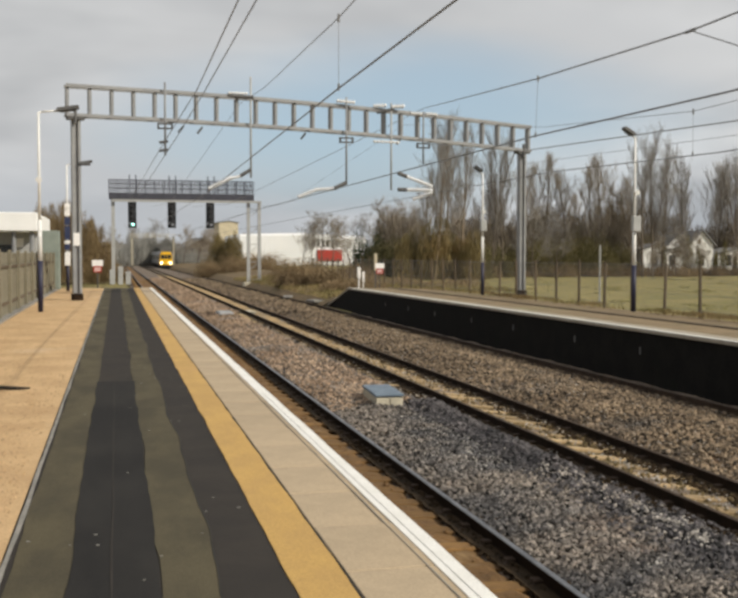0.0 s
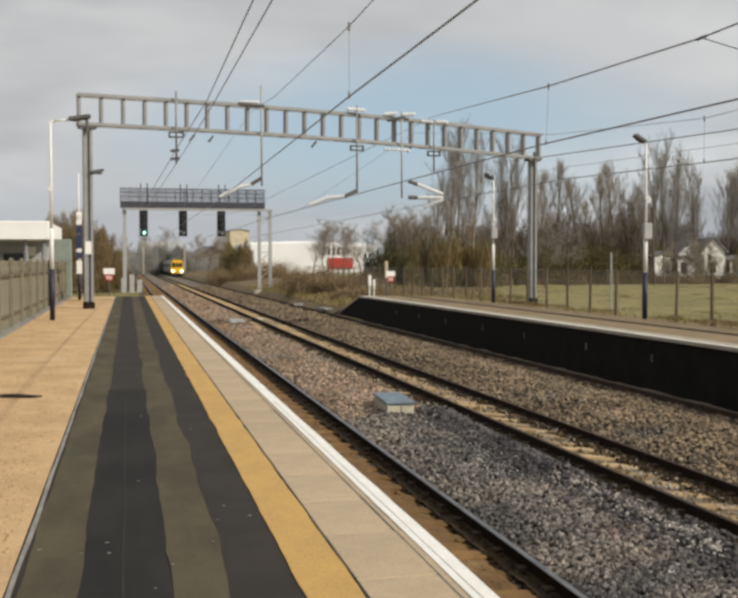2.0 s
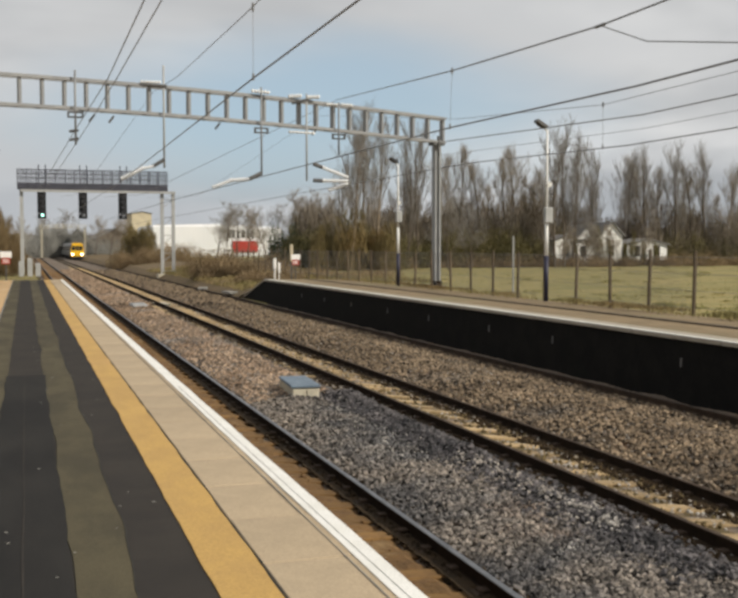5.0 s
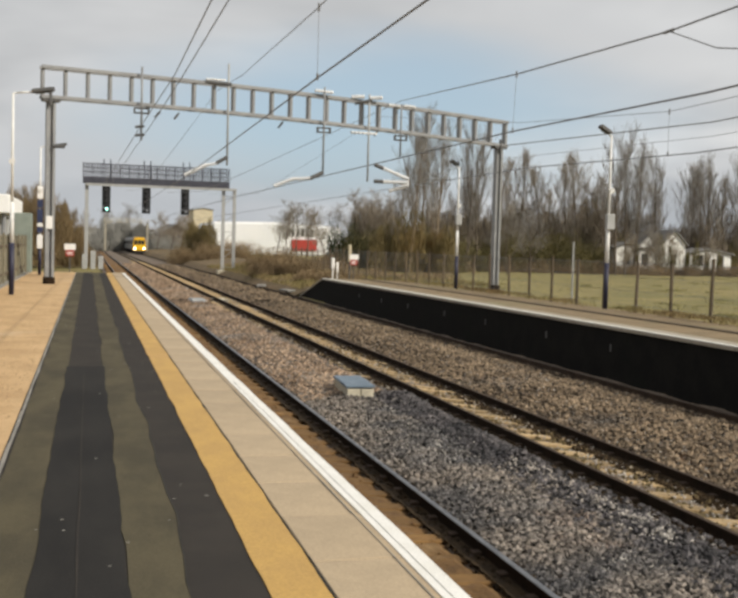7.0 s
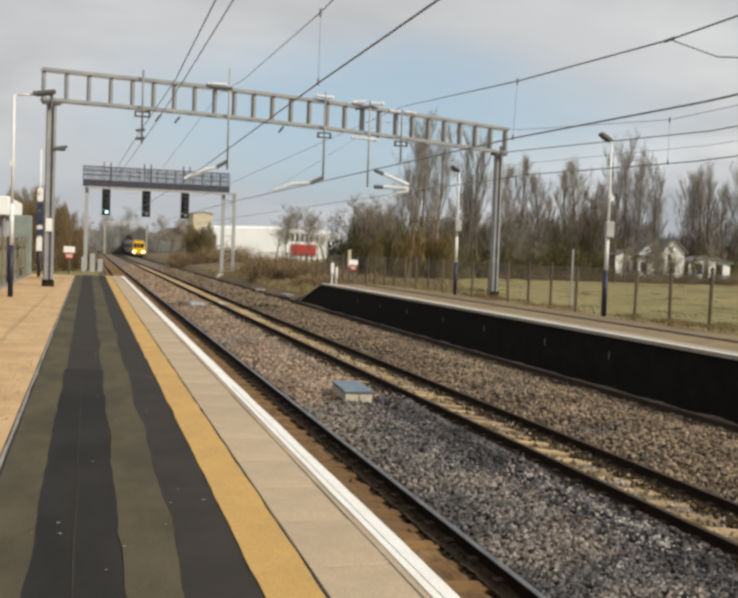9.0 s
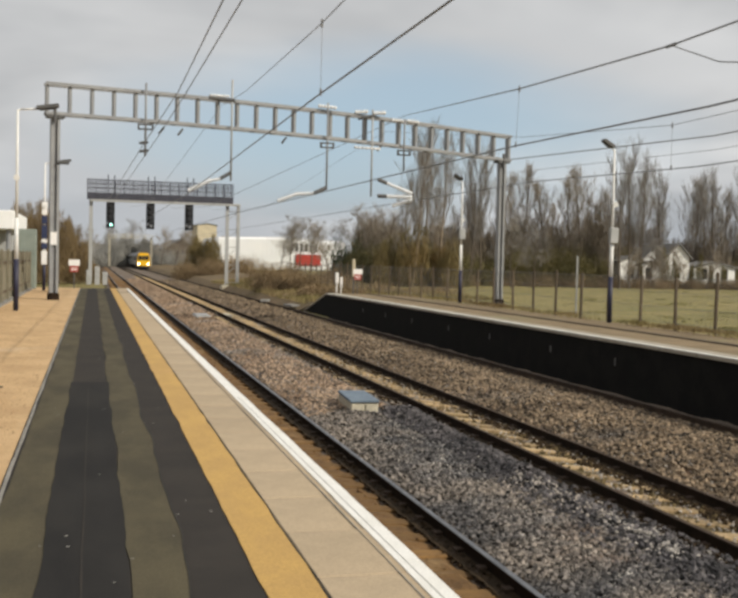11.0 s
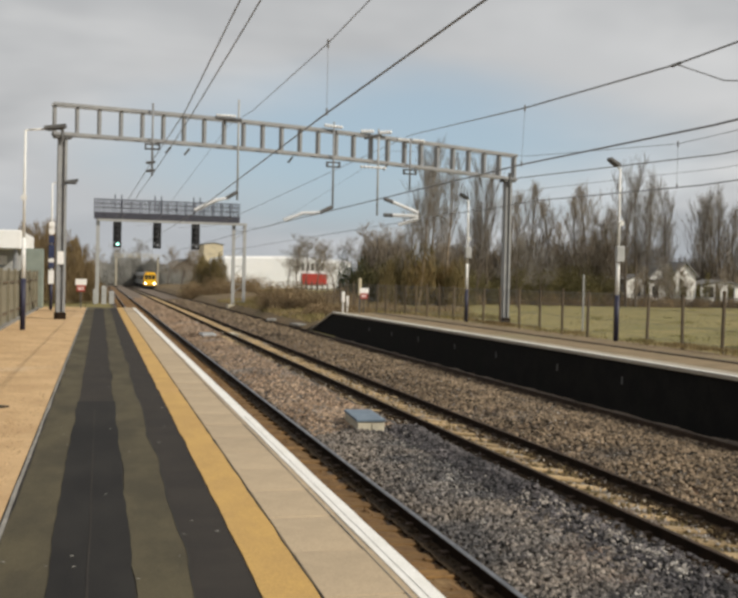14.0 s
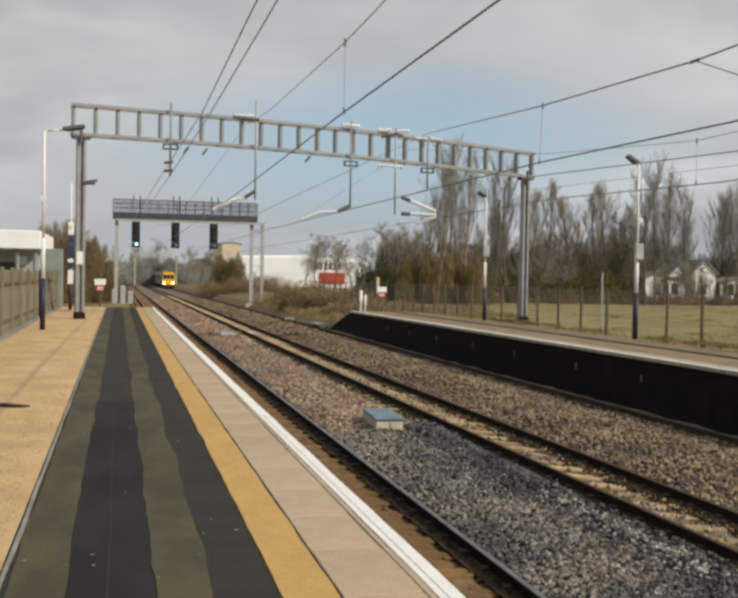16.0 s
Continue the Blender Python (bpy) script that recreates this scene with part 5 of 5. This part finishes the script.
clump("bramble", row(9.0, 13.5, 26, 88, 10, 2.2, 2.0, -0.9, 5), 6000, 0.13, DRY, "dry brown brambles beside the line", "bramble", 5)
clump("bramble", row(11.5, 19, 20, 68, 5, 1.3, 0.8, -0.7, 6), 1300, 0.13, DRY, "dry brown brambles behind the far ramp", "bramble", 6)
clump("bramble", row(4.8, 8.2, 16, 150, 12, 2.4, 3.6, -1.2, 7), 6000, 0.16, DRY, "brown thicket along the tracks", "bramble", 7)
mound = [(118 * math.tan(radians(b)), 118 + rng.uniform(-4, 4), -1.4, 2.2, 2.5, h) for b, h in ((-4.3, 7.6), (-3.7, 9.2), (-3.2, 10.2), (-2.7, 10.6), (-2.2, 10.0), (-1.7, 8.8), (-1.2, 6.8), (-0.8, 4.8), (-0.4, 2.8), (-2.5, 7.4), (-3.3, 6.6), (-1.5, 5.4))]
clump("thicket", mound, 4200, 0.5, RUSSET, "tall russet thicket of bare brush beyond the platform end", "thicket", 8, True)
clump("brushwood", row(26.6, 27.8, 6, 106, 2, 1.5, 7.6, 0.0, 51), 1300, 0.7, BRUSH, "dark tangle of bare brushwood", "brushwood", 51, True)
clump("bush", [(60.9, 103.5, -0.5, 0.9, 0.8, 3.9), (62.2, 103.4, -0.5, 0.6, 0.6, 3.0), (58.0, 103.5, -0.5, 0.35, 0.4, 2.8), (65.3, 103.5, -0.5, 0.7, 0.6, 3.6), (64.5, 103.8, -0.5, 0.3, 0.4, 2.6), (66.9, 103.8, -0.5, 0.3, 0.4, 2.6), (68.4, 103.6, -0.5, 0.4, 0.5, 2.8)], 650, 0.45, SCRUB, "dark bushes growing before the white houses", "bush", 52, True)
clump("thicket", row(5.3, 6.3, 5, 152, 3, 1.5, 6.0, -1.2, 61), 2500, 0.55, GOLDEN, "tall olive-brown thicket beside the line", "thicket", 61, True)
# distant trees, with the air's haze mixed into their colour
clump("woodland", row(0.9, 3.0, 9, 290, 6, 3.2, 8.2, -1.2, 62), 2600, 0.9, HAZY, "trees beside the distant line, coloured pale for haze", "woodland", 62, True)
clump("thicket", row(-3.5, 0.0, 12, 76, 6, 1.2, 0.9, -1.5, 9), 1500, 0.15, SCRUB, "low green-brown growth beyond the platform", "thicket", 9)
clump("woodland", row(-1, 10, 26, 300, 25, 7, 6.5, -1, 13), 5000, 0.34, HAZY, "woodland beyond the station, coloured pale for haze", "woodland", 13)
clump("woodland", row(-6, 41, 80, 340, 25, 9, 7, -1, 10), 500, 0.9, HAZY, "woodland on the horizon, coloured pale for haze", "woodland", 10)
clump("woodland", row(0.2, 5.5, 12, 420, 20, 9, 11, -1, 12), 1800, 0.7, HAZY, "woodland on the horizon, coloured pale for haze", "woodland", 12)
# rough brown verge between the far track and the field
vv, vf = [], []
for j in range(60):
    y = 61.3 + 2.1 * j * (1 + j * 0.02)
    for i in range(12):
        x = 11.9 + 0.95 * i + (0.6 * noise.noise((y * 0.2, 3, 3)) if i == 11 else 0)
        vv.append((x, y, (-1.38 if i == 0 else ground_height(x, y) + 0.07) + 0.08 * noise.noise((x, y * 0.5, 7))))
for j in range(59):
    for i in range(11):
        a = j * 12 + i
        vf.append((a, a + 1, a + 13, a + 12))
raw("verge", vv, vf, VERGE, "verge of dry brown grass beside the far track", "verge", "structure")

# tall dry grass on the verge beside the far track
r = random.Random(57)
tv, tf = [], []
for i in range(22000):
    y = 55.5 * (115 / 55.5) ** r.random()
    x = r.uniform(12.4, 22.5)
    if y < 62.5 and x < 17.4:
        continue
    z = ground_height(x, y) + 0.03
    hgt = r.uniform(0.12, 0.45) * (0.6 + 0.8 * abs(noise.noise((x * 0.35, y * 0.2, 4))))
    a = r.uniform(0, 6.28)
    n = len(tv)
    tv += [(x, y, z), (x + 0.06 * math.cos(a), y + 0.06 * math.sin(a), z), (x + r.uniform(-0.15, 0.15), y + r.uniform(-0.15, 0.15), z + hgt)]
    tf.append((n, n + 1, n + 2))
raw("verge_grass", tv, tf, VERGE_GRASS, "tall dry grass and weeds on the verge", "grass", "stuff")

# grass tufts in the field behind the far fence and along the platform back
r = random.Random(31)
tv, tf = [], []
for i in range(15000):
    y = 24 * (100 / 24) ** r.random()
    x = 17.0 + (y * 0.85 - 8) * r.random()
    if noise.noise((x * 0.4, y * 0.4, 8)) < -0.05 and r.random() < 0.6:
        continue
    z = ground_height(x, y) - 0.02
    hgt = r.uniform(0.03, 0.11)
    a = r.uniform(0, 6.28)
    n = len(tv)
    tv += [(x, y, z), (x + 0.05 * math.cos(a), y + 0.05 * math.sin(a), z), (x + r.uniform(-0.08, 0.08), y + r.uniform(-0.08, 0.08), z + hgt)]
    tf.append((n, n + 1, n + 2))
raw("grass_tufts", tv, tf, BLADES, "tufts of pale dry grass in the field", "grass", "stuff")

r = random.Random(44)
tussocks = []
for i in range(150):
    y = 26 * (98 / 26) ** r.random()
    x = 17.6 + (y * 0.82 - 8) * r.random()
    q = r.uniform(0.5, 1.6)
    tussocks.append((x, y, ground_height(x, y), q, q * 0.7, 0.10))
clump("grass_tussocks", tussocks, 90, 0.09, BLADES, "rough brownish tussocks in the field", "grass", 44)

# rough grass along the back of the far platform
r = random.Random(63)
tv, tf = [], []
for i in range(9000):
    y = 20 * (53 / 20) ** r.random()
    x = 17.15 - abs(r.gauss(0, 0.5))
    if x < 15.6 or noise.noise((x * 0.8, y * 0.5, 2)) < -0.12:
        continue
    a = r.uniform(0, 6.28)
    n = len(tv)
    hgt = r.uniform(0.03, 0.13)
    tv += [(x, y, FZ - 0.01), (x + 0.04 * math.cos(a), y + 0.04 * math.sin(a), FZ - 0.01), (x + r.uniform(-0.06, 0.06), y + r.uniform(-0.06, 0.06), FZ + hgt)]
    tf.append((n, n + 1, n + 2))
raw("platform_grass", tv, tf, VERGE_GRASS, "rough dry grass growing along the back of the far platform", "grass", "stuff")

# trodden gum and grit on the asphalt
r = random.Random(77)
sv, sf = [], []
for i in range(60):
    x, y, q = r.uniform(-0.5, 0.75), r.uniform(4.5, 22), r.uniform(0.006, 0.014)
    n = len(sv)
    sv += [(x + q * math.cos(k * 1.047), y + q * math.sin(k * 1.047), 0.0125) for k in range(6)]
    sf.append(tuple(range(n, n + 6)))
raw("grit", sv, sf, KERB, "pale specks of grit and gum on the asphalt", "grit", "stuff")

# loose pebbles on the gravel platform
r = random.Random(90)
pv, pf = [], []
for i in range(9000):
    y = 6.0 * (34 / 6.0) ** r.random()
    x = r.uniform(-2.65, -0.66)
    q = r.uniform(0.004, 0.011)
    n = len(pv)
    pv += [(x + q * math.cos(k * 1.57 + q * 900), y + q * math.sin(k * 1.57 + q * 900), 0.004) for k in range(4)] + [(x, y, 0.006 + q * 0.8)]
    pf += [(n, n + 1, n + 4), (n + 1, n + 2, n + 4), (n + 2, n + 3, n + 4), (n + 3, n, n + 4)]
raw("pebbles", pv, pf, PEBBLE, "loose tan pebbles scattered over the gravel platform", "pebbles", "stuff")
